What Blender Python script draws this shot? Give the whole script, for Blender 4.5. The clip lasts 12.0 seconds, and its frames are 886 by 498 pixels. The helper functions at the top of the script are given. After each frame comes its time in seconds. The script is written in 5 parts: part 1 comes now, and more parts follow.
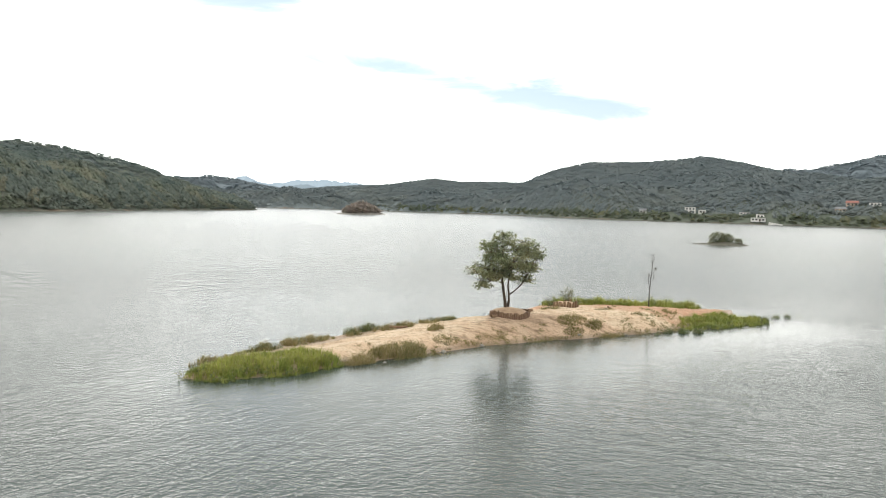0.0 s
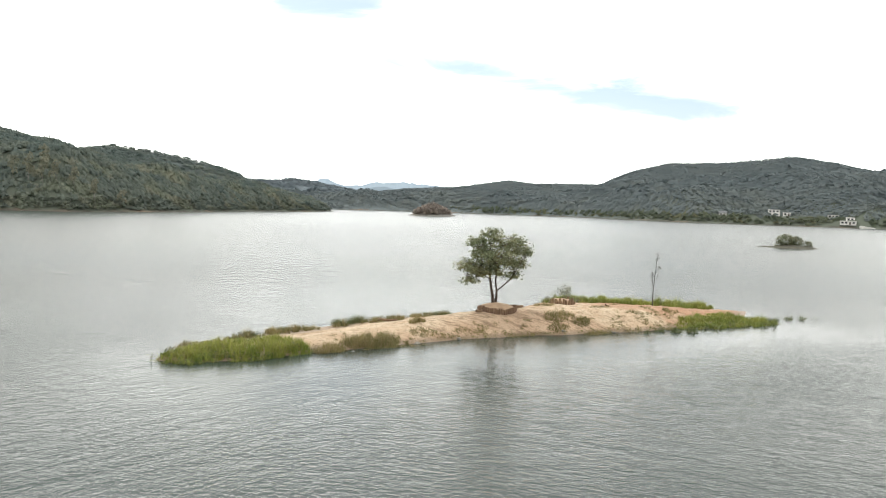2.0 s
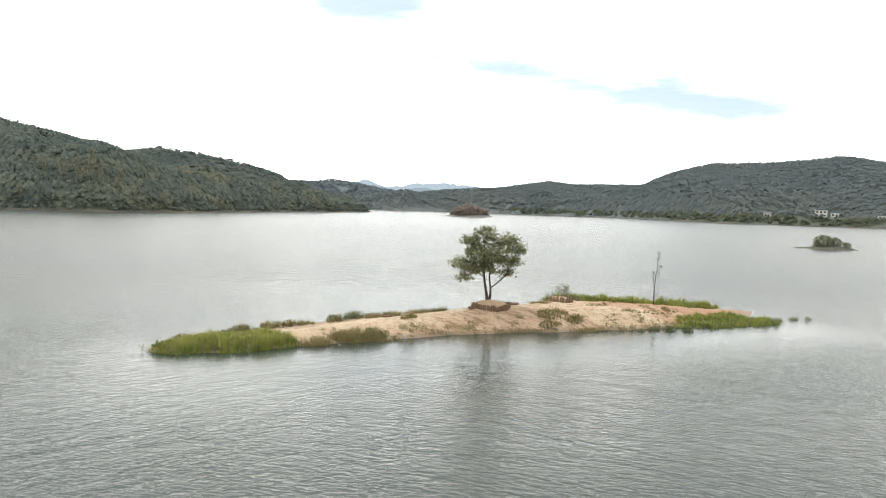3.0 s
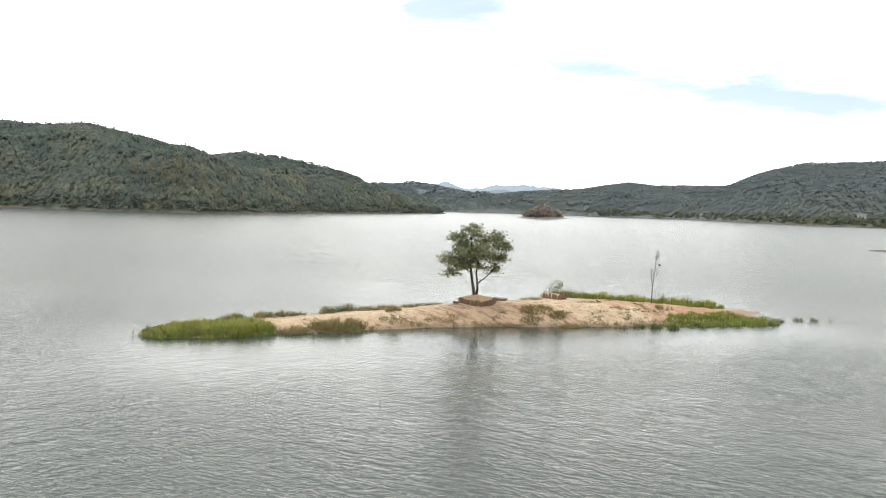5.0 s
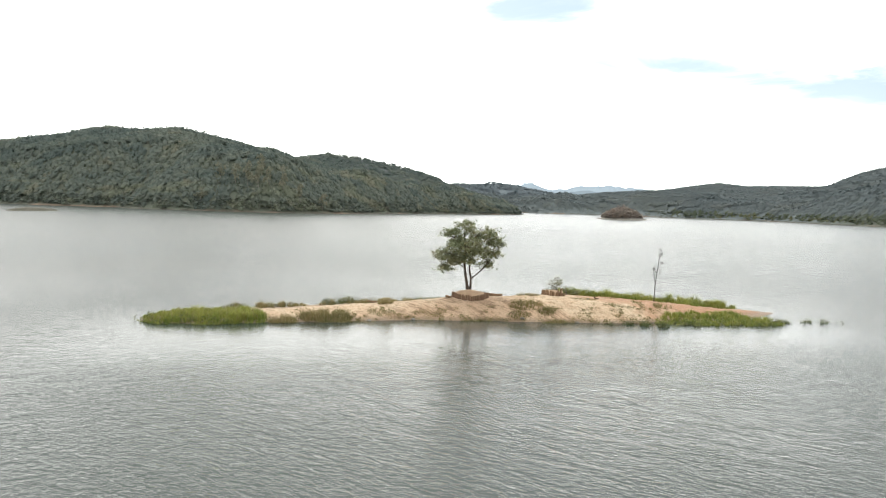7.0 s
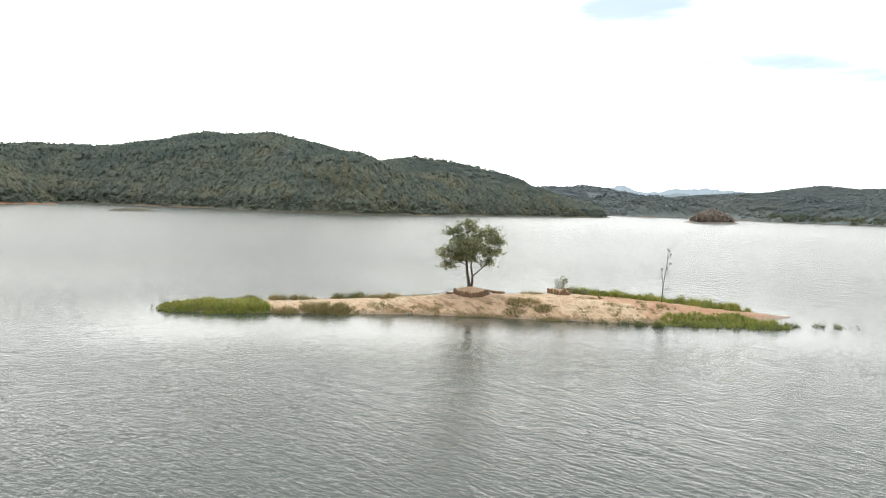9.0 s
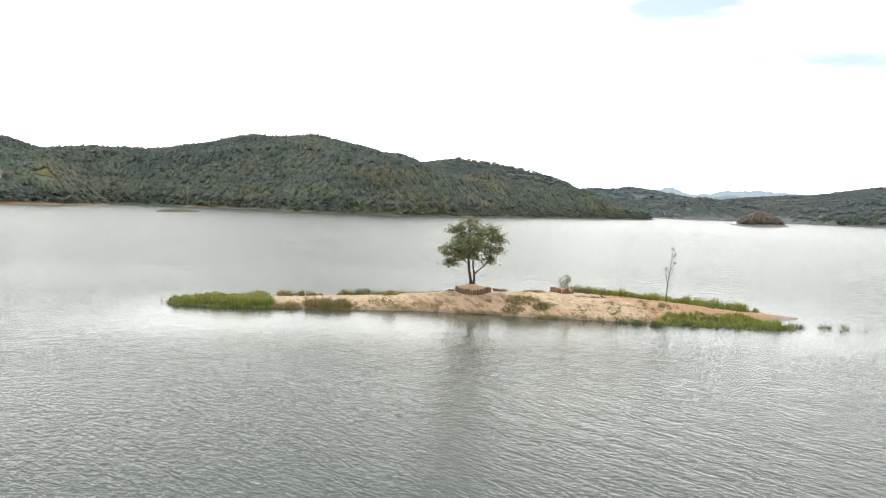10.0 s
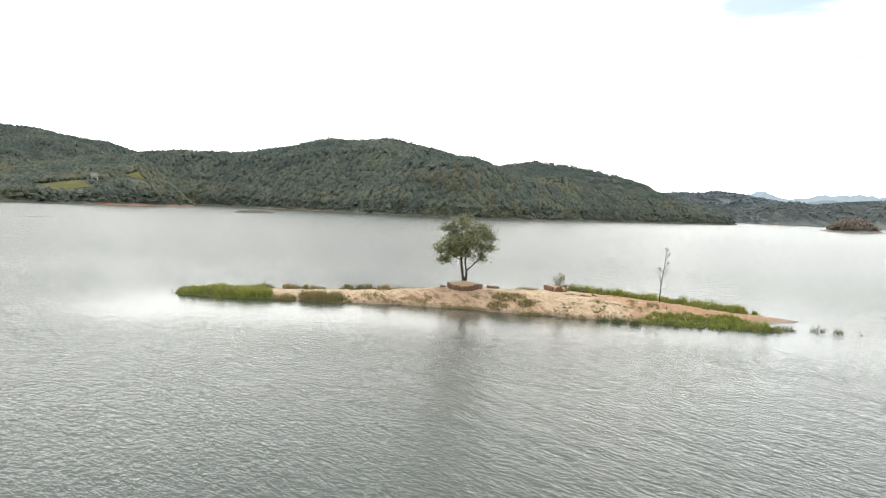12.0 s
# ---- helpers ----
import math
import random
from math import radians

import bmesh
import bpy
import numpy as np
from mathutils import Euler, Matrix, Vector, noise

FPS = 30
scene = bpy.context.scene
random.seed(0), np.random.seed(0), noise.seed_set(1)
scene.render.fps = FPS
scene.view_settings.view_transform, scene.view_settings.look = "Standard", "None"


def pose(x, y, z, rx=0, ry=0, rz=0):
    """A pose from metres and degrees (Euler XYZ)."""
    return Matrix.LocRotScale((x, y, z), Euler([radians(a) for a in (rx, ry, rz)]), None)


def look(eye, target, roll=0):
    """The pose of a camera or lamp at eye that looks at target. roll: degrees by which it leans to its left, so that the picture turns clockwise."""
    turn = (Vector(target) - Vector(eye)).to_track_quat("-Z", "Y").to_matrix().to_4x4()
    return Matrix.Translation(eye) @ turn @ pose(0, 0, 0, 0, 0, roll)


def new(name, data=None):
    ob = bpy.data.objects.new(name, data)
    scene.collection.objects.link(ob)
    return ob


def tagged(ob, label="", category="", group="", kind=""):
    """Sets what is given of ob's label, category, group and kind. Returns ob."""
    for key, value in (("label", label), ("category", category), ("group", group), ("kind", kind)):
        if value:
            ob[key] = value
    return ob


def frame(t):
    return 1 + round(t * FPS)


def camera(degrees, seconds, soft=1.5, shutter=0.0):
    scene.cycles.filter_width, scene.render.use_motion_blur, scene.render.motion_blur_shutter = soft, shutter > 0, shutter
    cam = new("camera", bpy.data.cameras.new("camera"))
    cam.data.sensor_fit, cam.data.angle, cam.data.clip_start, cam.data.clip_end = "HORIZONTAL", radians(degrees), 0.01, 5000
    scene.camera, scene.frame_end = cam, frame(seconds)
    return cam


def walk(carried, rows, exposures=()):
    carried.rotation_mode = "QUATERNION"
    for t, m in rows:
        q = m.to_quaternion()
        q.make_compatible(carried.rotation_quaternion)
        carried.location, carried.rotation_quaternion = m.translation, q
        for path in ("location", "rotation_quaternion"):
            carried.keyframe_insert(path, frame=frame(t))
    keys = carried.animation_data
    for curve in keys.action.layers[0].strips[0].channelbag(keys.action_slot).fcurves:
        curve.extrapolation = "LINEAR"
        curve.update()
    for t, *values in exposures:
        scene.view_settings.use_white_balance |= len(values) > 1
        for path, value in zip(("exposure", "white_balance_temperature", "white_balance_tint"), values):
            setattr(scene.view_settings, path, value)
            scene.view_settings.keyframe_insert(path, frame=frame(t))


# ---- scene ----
cam = camera(64.0, 12.0, soft=1.1)
PATH = [
    (0, (-4.16, 9.76, 7.446), (-3.933, 11.744, 7.326), 1.6),
    (0.5, (-2.844, 9.465, 7.376), (-2.671, 11.454, 7.257), 1.6),
    (1, (-1.529, 9.114, 7.322), (-1.408, 11.107, 7.203), 1.6),
    (1.5, (-0.209, 8.734, 7.297), (-0.141, 10.729, 7.178), 1.6),
    (2, (1.145, 8.387, 7.271), (1.154, 10.383, 7.151), 1.7),
    (2.5, (2.554, 8.066, 7.224), (2.505, 10.062, 7.103), 1.7),
    (3, (4.002, 7.781, 7.191), (3.896, 9.775, 7.07), 1.7),
    (3.2, (4.589, 7.672, 7.19), (4.459, 9.665, 7.07), 1.6),
    (5, (9.919, 6.806, 7.107), (9.588, 8.774, 6.985), 1.7),
    (5.5, (11.375, 6.793, 7.078), (10.994, 8.752, 6.955), 1.7),
    (6, (12.891, 6.734, 7.061), (12.456, 8.682, 6.937), 1.7),
    (6.5, (14.356, 6.727, 7.047), (13.859, 8.661, 6.922), 1.8),
    (7, (15.864, 6.781, 7.013), (15.302, 8.696, 6.887), 1.8),
    (9, (21.764, 7.349, 6.978), (20.965, 9.178, 6.851), 2.0),
    (9.5, (23.186, 7.598, 6.92), (22.33, 9.401, 6.794), 2.1),
    (10, (24.681, 7.954, 6.853), (23.767, 9.728, 6.727), 2.1),
    (10.5, (26.134, 8.315, 6.836), (25.171, 10.063, 6.71), 2.2),
    (11, (27.566, 8.754, 6.779), (26.562, 10.48, 6.654), 2.2),
    (11.5, (29.063, 9.239, 6.751), (28.016, 10.938, 6.626), 2.2),
    (12, (30.63, 9.767, 6.74), (29.519, 11.425, 6.615), 2.4),
]
walk(cam, [(t, look(eye, target, roll)) for t, eye, target, roll in PATH])

# ---- sky, sun, exposure ----
SUN_AZ, SUN_EL = -38.0, 60.0          # degrees from +y towards +x, and above the horizon
world = bpy.data.worlds.new("sky")
scene.world = world
world.use_nodes = True
wt = world.node_tree
wt.nodes.clear()


def wnode(kind, **kw):
    n = wt.nodes.new(kind)
    for k, v in kw.items():
        n.inputs[int(k[1:])].default_value = v
    return n


def wmath(op, a, b=None, c=None):
    n = wt.nodes.new("ShaderNodeMath")
    n.operation = op
    for i, v in enumerate((a, b, c)):
        if v is None:
            continue
        if isinstance(v, (int, float)):
            n.inputs[i].default_value = v
        else:
            wt.links.new(v, n.inputs[i])
    return n.outputs[0]


sky = wt.nodes.new("ShaderNodeTexSky")
sky.sky_type = 'NISHITA'
sky.sun_disc = False
sky.sun_elevation = radians(SUN_EL)
sky.sun_rotation = radians(SUN_AZ)
sky.dust_density = 2.0
wcoord = wt.nodes.new("ShaderNodeTexCoord")
wsep = wt.nodes.new("ShaderNodeSeparateXYZ")
wt.links.new(wcoord.outputs["Generated"], wsep.inputs[0])
az_deg = wmath('MULTIPLY', wmath('ARCTAN2', wsep.outputs[0], wsep.outputs[1]), 57.2958)
el_deg = wmath('MULTIPLY', wmath('ARCSINE', wsep.outputs[2]), 57.2958)
wcomb = wt.nodes.new("ShaderNodeCombineXYZ")
wt.links.new(wmath('MULTIPLY', az_deg, 0.08), wcomb.inputs[0])
wt.links.new(wmath('MULTIPLY', el_deg, 0.30), wcomb.inputs[1])
cloud_n = wt.nodes.new("ShaderNodeTexNoise")
cloud_n.inputs["Scale"].default_value = 1.3
cloud_n.inputs["Detail"].default_value = 8.0
cloud_n.inputs["Roughness"].default_value = 0.55
cloud_n.inputs["Distortion"].default_value = 0.9
wt.links.new(wcomb.outputs[0], cloud_n.inputs["Vector"])
ragged = wmath('MULTIPLY', wmath('SUBTRACT', cloud_n.outputs["Fac"], 0.47), 6.0)


def gap(az0, el0, slope, half_az, half_el):
    """A thin place in the cloud: an elongated lens, sloping across the sky."""
    da = wmath('SUBTRACT', az_deg, az0)
    de = wmath('SUBTRACT', wmath('SUBTRACT', el_deg, el0), wmath('MULTIPLY', da, slope))
    q = wmath('ADD', wmath('POWER', wmath('ABSOLUTE', wmath('DIVIDE', da, half_az)), 2.0),
              wmath('POWER', wmath('ABSOLUTE', wmath('DIVIDE', de, half_el)), 2.0))
    return wmath('SUBTRACT', 1.0, q)


gaps = wmath('MAXIMUM', gap(-9.3, 15.2, 0.03, 4.5, 1.3), wmath('MAXIMUM', gap(8.5, 9.7, -0.14, 15.0, 1.0), gap(17.0, 8.6, -0.14, 7.0, 1.35)))
thin = wmath('ADD', gaps, ragged)
thin_r = wt.nodes.new("ShaderNodeMapRange")
thin_r.inputs[1].default_value, thin_r.inputs[2].default_value = -1.7, 1.5
thin_r.inputs[3].default_value, thin_r.inputs[4].default_value = 0.0, 0.94
thin_r.interpolation_type = 'SMOOTHSTEP'
wt.links.new(thin, thin_r.inputs[0])
cloud_ramp = wt.nodes.new("ShaderNodeMapRange")
cloud_ramp.inputs[1].default_value, cloud_ramp.inputs[2].default_value = 0.34, 0.62
cloud_ramp.inputs[3].default_value, cloud_ramp.inputs[4].default_value = 0.86, 1.14
wt.links.new(cloud_n.outputs["Fac"], cloud_ramp.inputs[0])
cloud_col = wt.nodes.new("ShaderNodeVectorMath")
cloud_col.operation = 'SCALE'
cloud_col.inputs[0].default_value = (0.998, 1.0, 0.965)
# thin overcast: the cloud glows towards the hidden sun
_sa, _se = radians(SUN_AZ), radians(SUN_EL)
toward = wt.nodes.new("ShaderNodeVectorMath")
toward.operation = 'DOT_PRODUCT'
toward.inputs[1].default_value = (math.sin(_sa) * math.cos(_se), math.cos(_sa) * math.cos(_se), math.sin(_se))
wt.links.new(wcoord.outputs["Generated"], toward.inputs[0])
horizon = wmath('POWER', wmath('SUBTRACT', 1.0, wmath('MAXIMUM', wsep.outputs[2], 0.0)), 5.0)     # haze brightens towards the horizon
glow = wmath('POWER', wmath('MAXIMUM', toward.outputs["Value"], 0.0), 1.6)
wt.links.new(wmath('MULTIPLY', cloud_ramp.outputs[0], wmath('ADD', wmath('MULTIPLY_ADD', glow, 0.40, 1.25), wmath('MULTIPLY', horizon, 3.0))), cloud_col.inputs["Scale"])
blue_col = wt.nodes.new("ShaderNodeVectorMath")
blue_col.operation = 'SCALE'
blue_col.inputs["Scale"].default_value = 0.17
wt.links.new(sky.outputs[0], blue_col.inputs[0])
wmix = wt.nodes.new("ShaderNodeMix")
wmix.data_type = 'RGBA'
wt.links.new(thin_r.outputs[0], wmix.inputs[0])
wt.links.new(cloud_col.outputs[0], wmix.inputs[6])
wt.links.new(blue_col.outputs[0], wmix.inputs[7])
wbg = wt.nodes.new("ShaderNodeBackground")
wout = wt.nodes.new("ShaderNodeOutputWorld")
wt.links.new(wmix.outputs[2], wbg.inputs[0])
wbg.inputs[1].default_value = 1.0
wt.links.new(wbg.outputs[0], wout.inputs[0])

sun = new("sun", bpy.data.lights.new("sun", 'SUN'))
sun.data.energy = 1.15
sun.data.angle = radians(18)
sun.data.color = (1.0, 0.95, 0.87)
_a, _e = radians(SUN_AZ), radians(SUN_EL)
sun.matrix_world = look((300 * math.sin(_a) * math.cos(_e), 300 * math.cos(_a) * math.cos(_e), 300 * math.sin(_e)), (0, 0, 0))
scene.view_settings.exposure = 0.0


# ---- small tools ----
RNG = np.random.default_rng(7)


def vnoise(x, y, seed=0):
    """Smooth value noise, 0 to 1, on arrays."""
    x, y = np.asarray(x, float), np.asarray(y, float)
    xi, yi = np.floor(x).astype(np.int64), np.floor(y).astype(np.int64)
    fx, fy = x - xi, y - yi
    fx, fy = fx * fx * (3 - 2 * fx), fy * fy * (3 - 2 * fy)

    def h(a, b):
        n = (a * 374761393 + b * 668265263 + seed * 974711) & 0x7fffffff
        n = ((n ^ (n >> 13)) * 1274126177) & 0x7fffffff
        return ((n ^ (n >> 16)) & 0xffff) / 65535.0

    return (h(xi, yi) * (1 - fx) * (1 - fy) + h(xi + 1, yi) * fx * (1 - fy)
            + h(xi, yi + 1) * (1 - fx) * fy + h(xi + 1, yi + 1) * fx * fy)


def fbm(x, y, octaves=4, seed=0):
    total, amp, norm = 0.0, 1.0, 0.0
    for o in range(octaves):
        total = total + amp * vnoise(x * 2 ** o, y * 2 ** o, seed + o * 17)
        norm += amp
        amp *= 0.5
    return total / norm


def smooth(a, b, x):
    t = np.clip((np.asarray(x, float) - a) / (b - a), 0, 1)
    return t * t * (3 - 2 * t)


def mesh_of(name, verts, faces, material, shade=True):
    """A mesh from arrays: verts (n, 3), faces (m, 3) or (m, 4)."""
    verts, faces = np.asarray(verts, np.float32), np.asarray(faces, np.int32)
    me = bpy.data.meshes.new(name)
    k = faces.shape[1]
    me.vertices.add(len(verts))
    me.vertices.foreach_set("co", verts.ravel())
    me.loops.add(faces.size)
    me.loops.foreach_set("vertex_index", faces.ravel())
    me.polygons.add(len(faces))
    me.polygons.foreach_set("loop_start", np.arange(0, faces.size, k, dtype=np.int32))
    me.polygons.foreach_set("loop_total", np.full(len(faces), k, np.int32))
    me.polygons.foreach_set("use_smooth", np.full(len(faces), shade))
    me.materials.append(material)
    me.update(calc_edges=True)
    return me


def thing(name, at=(0, 0, 0), rz=0.0):
    ob = new(name)
    ob.matrix_world = pose(*at, 0, 0, rz)
    ob.empty_display_size = 0.2
    return ob


def part(name, me, parent, label=""):
    ob = new(name, me)
    ob.parent = parent
    return tagged(ob, label) if label else ob


def grid_faces(nu, nv, wrap=False):
    i = np.arange(nu if wrap else nu - 1)
    j = np.arange(nv - 1)
    a, b = np.meshgrid(i, j, indexing="ij")
    a2 = (a + 1) % nu
    return np.stack([a * nv + b, a2 * nv + b, a2 * nv + b + 1, a * nv + b + 1], -1).reshape(-1, 4)


def tubes(paths, sides=6):
    """Tapered round limbs: each path is an array of rows x, y, z, radius."""
    vs, fs, base = [], [], 0
    ang = np.linspace(0, 2 * math.pi, sides, endpoint=False)
    for p in paths:
        p = np.asarray(p, float)
        n = len(p)
        tan = np.gradient(p[:, :3], axis=0)
        tan /= np.linalg.norm(tan, axis=1, keepdims=True) + 1e-9
        ref = np.where(np.abs(tan[:, 2:3]) > 0.9, [[1.0, 0, 0]], [[0, 0, 1.0]])
        u = np.cross(tan, ref)
        u /= np.linalg.norm(u, axis=1, keepdims=True) + 1e-9
        w = np.cross(tan, u)
        ring = p[:, None, :3] + p[:, None, 3:4] * (np.cos(ang)[None, :, None] * u[:, None] + np.sin(ang)[None, :, None] * w[:, None])
        vs.append(ring.reshape(-1, 3))
        for i in range(n - 1):
            for k in range(sides):
                k2 = (k + 1) % sides
                fs.append((base + i * sides + k, base + i * sides + k2, base + (i + 1) * sides + k2, base + (i + 1) * sides + k))
        fs.append((base + (n - 1) * sides, base + (n - 1) * sides + 1, base + (n - 1) * sides + 2, base + (n - 1) * sides + 3))
        base += n * sides
    return np.concatenate(vs), np.array(fs)


# ---- materials ----
def material(name):
    m = bpy.data.materials.new(name)
    m.use_nodes = True
    return m, m.node_tree, m.node_tree.nodes["Principled BSDF"]


def noise_node(nt, scale, detail=4.0, rough=0.55, vec=None, distort=0.0):
    n = nt.nodes.new("ShaderNodeTexNoise")
    n.inputs["Scale"].default_value = scale
    n.inputs["Detail"].default_value = detail
    n.inputs["Roughness"].default_value = rough
    n.inputs["Distortion"].default_value = distort
    if vec is not None:
        nt.links.new(vec, n.inputs["Vector"])
    return n.outputs["Fac"]


def position(nt, scale=(1, 1, 1), turn=0.0):
    g = nt.nodes.new("ShaderNodeNewGeometry")
    spin, mp = nt.nodes.new("ShaderNodeMapping"), nt.nodes.new("ShaderNodeMapping")
    spin.inputs["Rotation"].default_value = (0, 0, radians(turn))
    mp.inputs["Scale"].default_value = scale
    nt.links.new(g.outputs["Position"], spin.inputs["Vector"])
    nt.links.new(spin.outputs[0], mp.inputs["Vector"])
    return mp.outputs[0]


def mix_col(nt, fac, a, b):
    n = nt.nodes.new("ShaderNodeMix")
    n.data_type = 'RGBA'
    for sock, v in ((n.inputs[0], fac), (n.inputs[6], a), (n.inputs[7], b)):
        if isinstance(v, (int, float)):
            sock.default_value = v
        elif isinstance(v, tuple):
            sock.default_value = (*v, 1.0)
        else:
            nt.links.new(v, sock)
    return n.outputs[2]


def remap(nt, v, a, b, c=0.0, d=1.0):
    n = nt.nodes.new("ShaderNodeMapRange")
    n.interpolation_type = 'SMOOTHSTEP'
    for i, x in enumerate((a, b, c, d)):
        n.inputs[i + 1].default_value = x
    nt.links.new(v, n.inputs[0])
    return n.outputs[0]


def amath(nt, op, a, b):
    n = nt.nodes.new("ShaderNodeMath")
    n.operation = op
    for i, v in enumerate((a, b)):
        if isinstance(v, (int, float)):
            n.inputs[i].default_value = v
        else:
            nt.links.new(v, n.inputs[i])
    return n.outputs[0]


def bump(nt, bsdf, height, strength, distance, chain=None):
    n = nt.nodes.new("ShaderNodeBump")
    n.inputs["Strength"].default_value = strength
    n.inputs["Distance"].default_value = distance
    nt.links.new(height, n.inputs["Height"])
    if chain is not None:
        nt.links.new(chain, n.inputs["Normal"])
    nt.links.new(n.outputs[0], bsdf.inputs["Normal"])
    return n.outputs[0]


def leaf_material(name, dark, light, dry=None, dry_share=0.0, rough=0.5, trans=0.45):
    """Foliage: the tone varies from leaf to leaf and from clump to clump."""
    m, nt, b = material(name)
    g = nt.nodes.new("ShaderNodeNewGeometry")
    rnd = g.outputs["Random Per Island"]
    col = mix_col(nt, rnd, dark, light)
    big = noise_node(nt, 0.8, 3.0, vec=position(nt))
    col = mix_col(nt, remap(nt, big, 0.42, 0.62, 0.0, 0.55), col, (light[0] * 1.25, light[1] * 1.12, light[2] * 1.1))
    if dry:
        pick = amath(nt, 'ADD', amath(nt, 'FRACT', amath(nt, 'MULTIPLY', rnd, 7.13), 0.0), amath(nt, 'MULTIPLY', big, 0.6))
        col = mix_col(nt, remap(nt, pick, 1.25 - dry_share, 1.35 - dry_share), col, dry)
    nt.links.new(col, b.inputs["Base Color"])
    b.inputs["Roughness"].default_value = rough
    b.inputs["Specular IOR Level"].default_value = 0.3
    if trans:
        tr = nt.nodes.new("ShaderNodeBsdfTranslucent")
        nt.links.new(col, tr.inputs[0])
        mx = nt.nodes.new("ShaderNodeMixShader")
        mx.inputs[0].default_value = trans
        nt.links.new(b.outputs[0], mx.inputs[1])
        nt.links.new(tr.outputs[0], mx.inputs[2])
        nt.links.new(mx.outputs[0], nt.nodes["Material Output"].inputs[0])
    return m


def make_water():
    m, nt, b = material("lake_water")
    b.inputs["IOR"].default_value = 1.33
    murk = noise_node(nt, 0.018, 3.0, vec=position(nt))
    nt.links.new(mix_col(nt, remap(nt, murk, 0.35, 0.65), (0.030, 0.044, 0.040), (0.043, 0.053, 0.045)), b.inputs["Base Color"])
    # open water is wind-roughened; the lee of the islet lies calmer
    g = nt.nodes.new("ShaderNodeNewGeometry")

    def along(vec, offset):
        d = nt.nodes.new("ShaderNodeVectorMath")
        d.operation = 'DOT_PRODUCT'
        d.inputs[1].default_value = vec
        nt.links.new(g.outputs["Position"], d.inputs[0])
        return amath(nt, 'SUBTRACT', d.outputs["Value"], offset)

    s = along((0.843, 0.538, 0), 0.843 * 4.5 + 0.538 * 51.4)
    v = along((-0.538, 0.843, 0), -0.538 * 4.5 + 0.843 * 51.4)
    lee = amath(nt, 'MULTIPLY', remap(nt, amath(nt, 'ABSOLUTE', amath(nt, 'ADD', v, 5.0), 0.0), 3.0, 13.0, 1.0, 0.0), remap(nt, amath(nt, 'ABSOLUTE', s, 0.0), 17.0, 28.0, 1.0, 0.0))
    away = nt.nodes.new("ShaderNodeVectorMath")
    away.operation = 'DISTANCE'
    away.inputs[1].default_value = (13, 8, 0)
    nt.links.new(g.outputs["Position"], away.inputs[0])
    open_water = remap(nt, away.outputs["Value"], 60.0, 500.0)
    far_water = remap(nt, away.outputs["Value"], 22.0, 85.0)
    nt.links.new(remap(nt, far_water, 0.0, 1.0, 0.12, 0.27), b.inputs["Roughness"])
    sx = nt.nodes.new("ShaderNodeSeparateXYZ")
    nt.links.new(g.outputs["Position"], sx.inputs[0])
    west = remap(nt, sx.outputs[0], -8.0, 9.0, 1.0, 0.0)

    def run(turn, seed):
        """Long-crested ripples that the wind drives one way, folded to sharp crests."""
        r1 = noise_node(nt, 1.0, 2.0, 0.5, position(nt, (0.45, 1.35, 1), turn + seed), 0.5)
        r2 = noise_node(nt, 1.0, 2.0, 0.5, position(nt, (0.9, 2.6, 1), turn), 0.7)
        crest = amath(nt, 'SUBTRACT', 1.0, amath(nt, 'ABSOLUTE', amath(nt, 'SUBTRACT', amath(nt, 'MULTIPLY', r2, 2.0), 1.0), 0.0))
        return amath(nt, 'ADD', amath(nt, 'MULTIPLY', r1, 0.046), amath(nt, 'MULTIPLY', crest, 0.028))

    east_run, west_run = run(22, 3), run(-46, -5)
    lie = nt.nodes.new("ShaderNodeMix")
    nt.links.new(west, lie.inputs[0])
    nt.links.new(east_run, lie.inputs[2])
    nt.links.new(west_run, lie.inputs[3])
    r3 = noise_node(nt, 1.0, 3.0, 0.6, position(nt, (3.4, 6.0, 1), 12), 0.5)
    h = amath(nt, 'ADD', lie.outputs[0], amath(nt, 'MULTIPLY', r3, 0.042))
    gust = noise_node(nt, 1.0, 3.0, 0.5, position(nt, (0.035, 0.07, 1), 10))
    h = amath(nt, 'MULTIPLY', h, remap(nt, gust, 0.3, 0.7, 0.85, 1.12))
    calm = amath(nt, 'MULTIPLY', amath(nt, 'SUBTRACT', 1.0, amath(nt, 'MULTIPLY', lee, 0.76)), remap(nt, open_water, 0.0, 1.0, 1.0, 0.5))
    near_chop = amath(nt, 'MULTIPLY', amath(nt, 'MULTIPLY', h, calm), remap(nt, away.outputs["Value"], 70.0, 200.0, 1.0, 0.25))
    # farther out the short ripples merge and the groups of longer waves stand out
    mid = noise_node(nt, 1.0, 3.0, 0.6, position(nt, (0.75, 0.62, 1), 14), 0.4)
    mid = amath(nt, 'MULTIPLY', mid, amath(nt, 'MULTIPLY', remap(nt, away.outputs["Value"], 45.0, 90.0, 0.0, 0.50), remap(nt, away.outputs["Value"], 160.0, 320.0, 1.0, 0.3)))
    long_run = noise_node(nt, 1.0, 3.0, 0.6, position(nt, (0.20, 0.11, 1), 8), 0.4)
    long_run = amath(nt, 'MULTIPLY', long_run, remap(nt, away.outputs["Value"], 110.0, 260.0, 0.0, 1.0))
    bump(nt, b, amath(nt, 'ADD', near_chop, amath(nt, 'ADD', mid, long_run)), 1.0, 1.0)
    return m


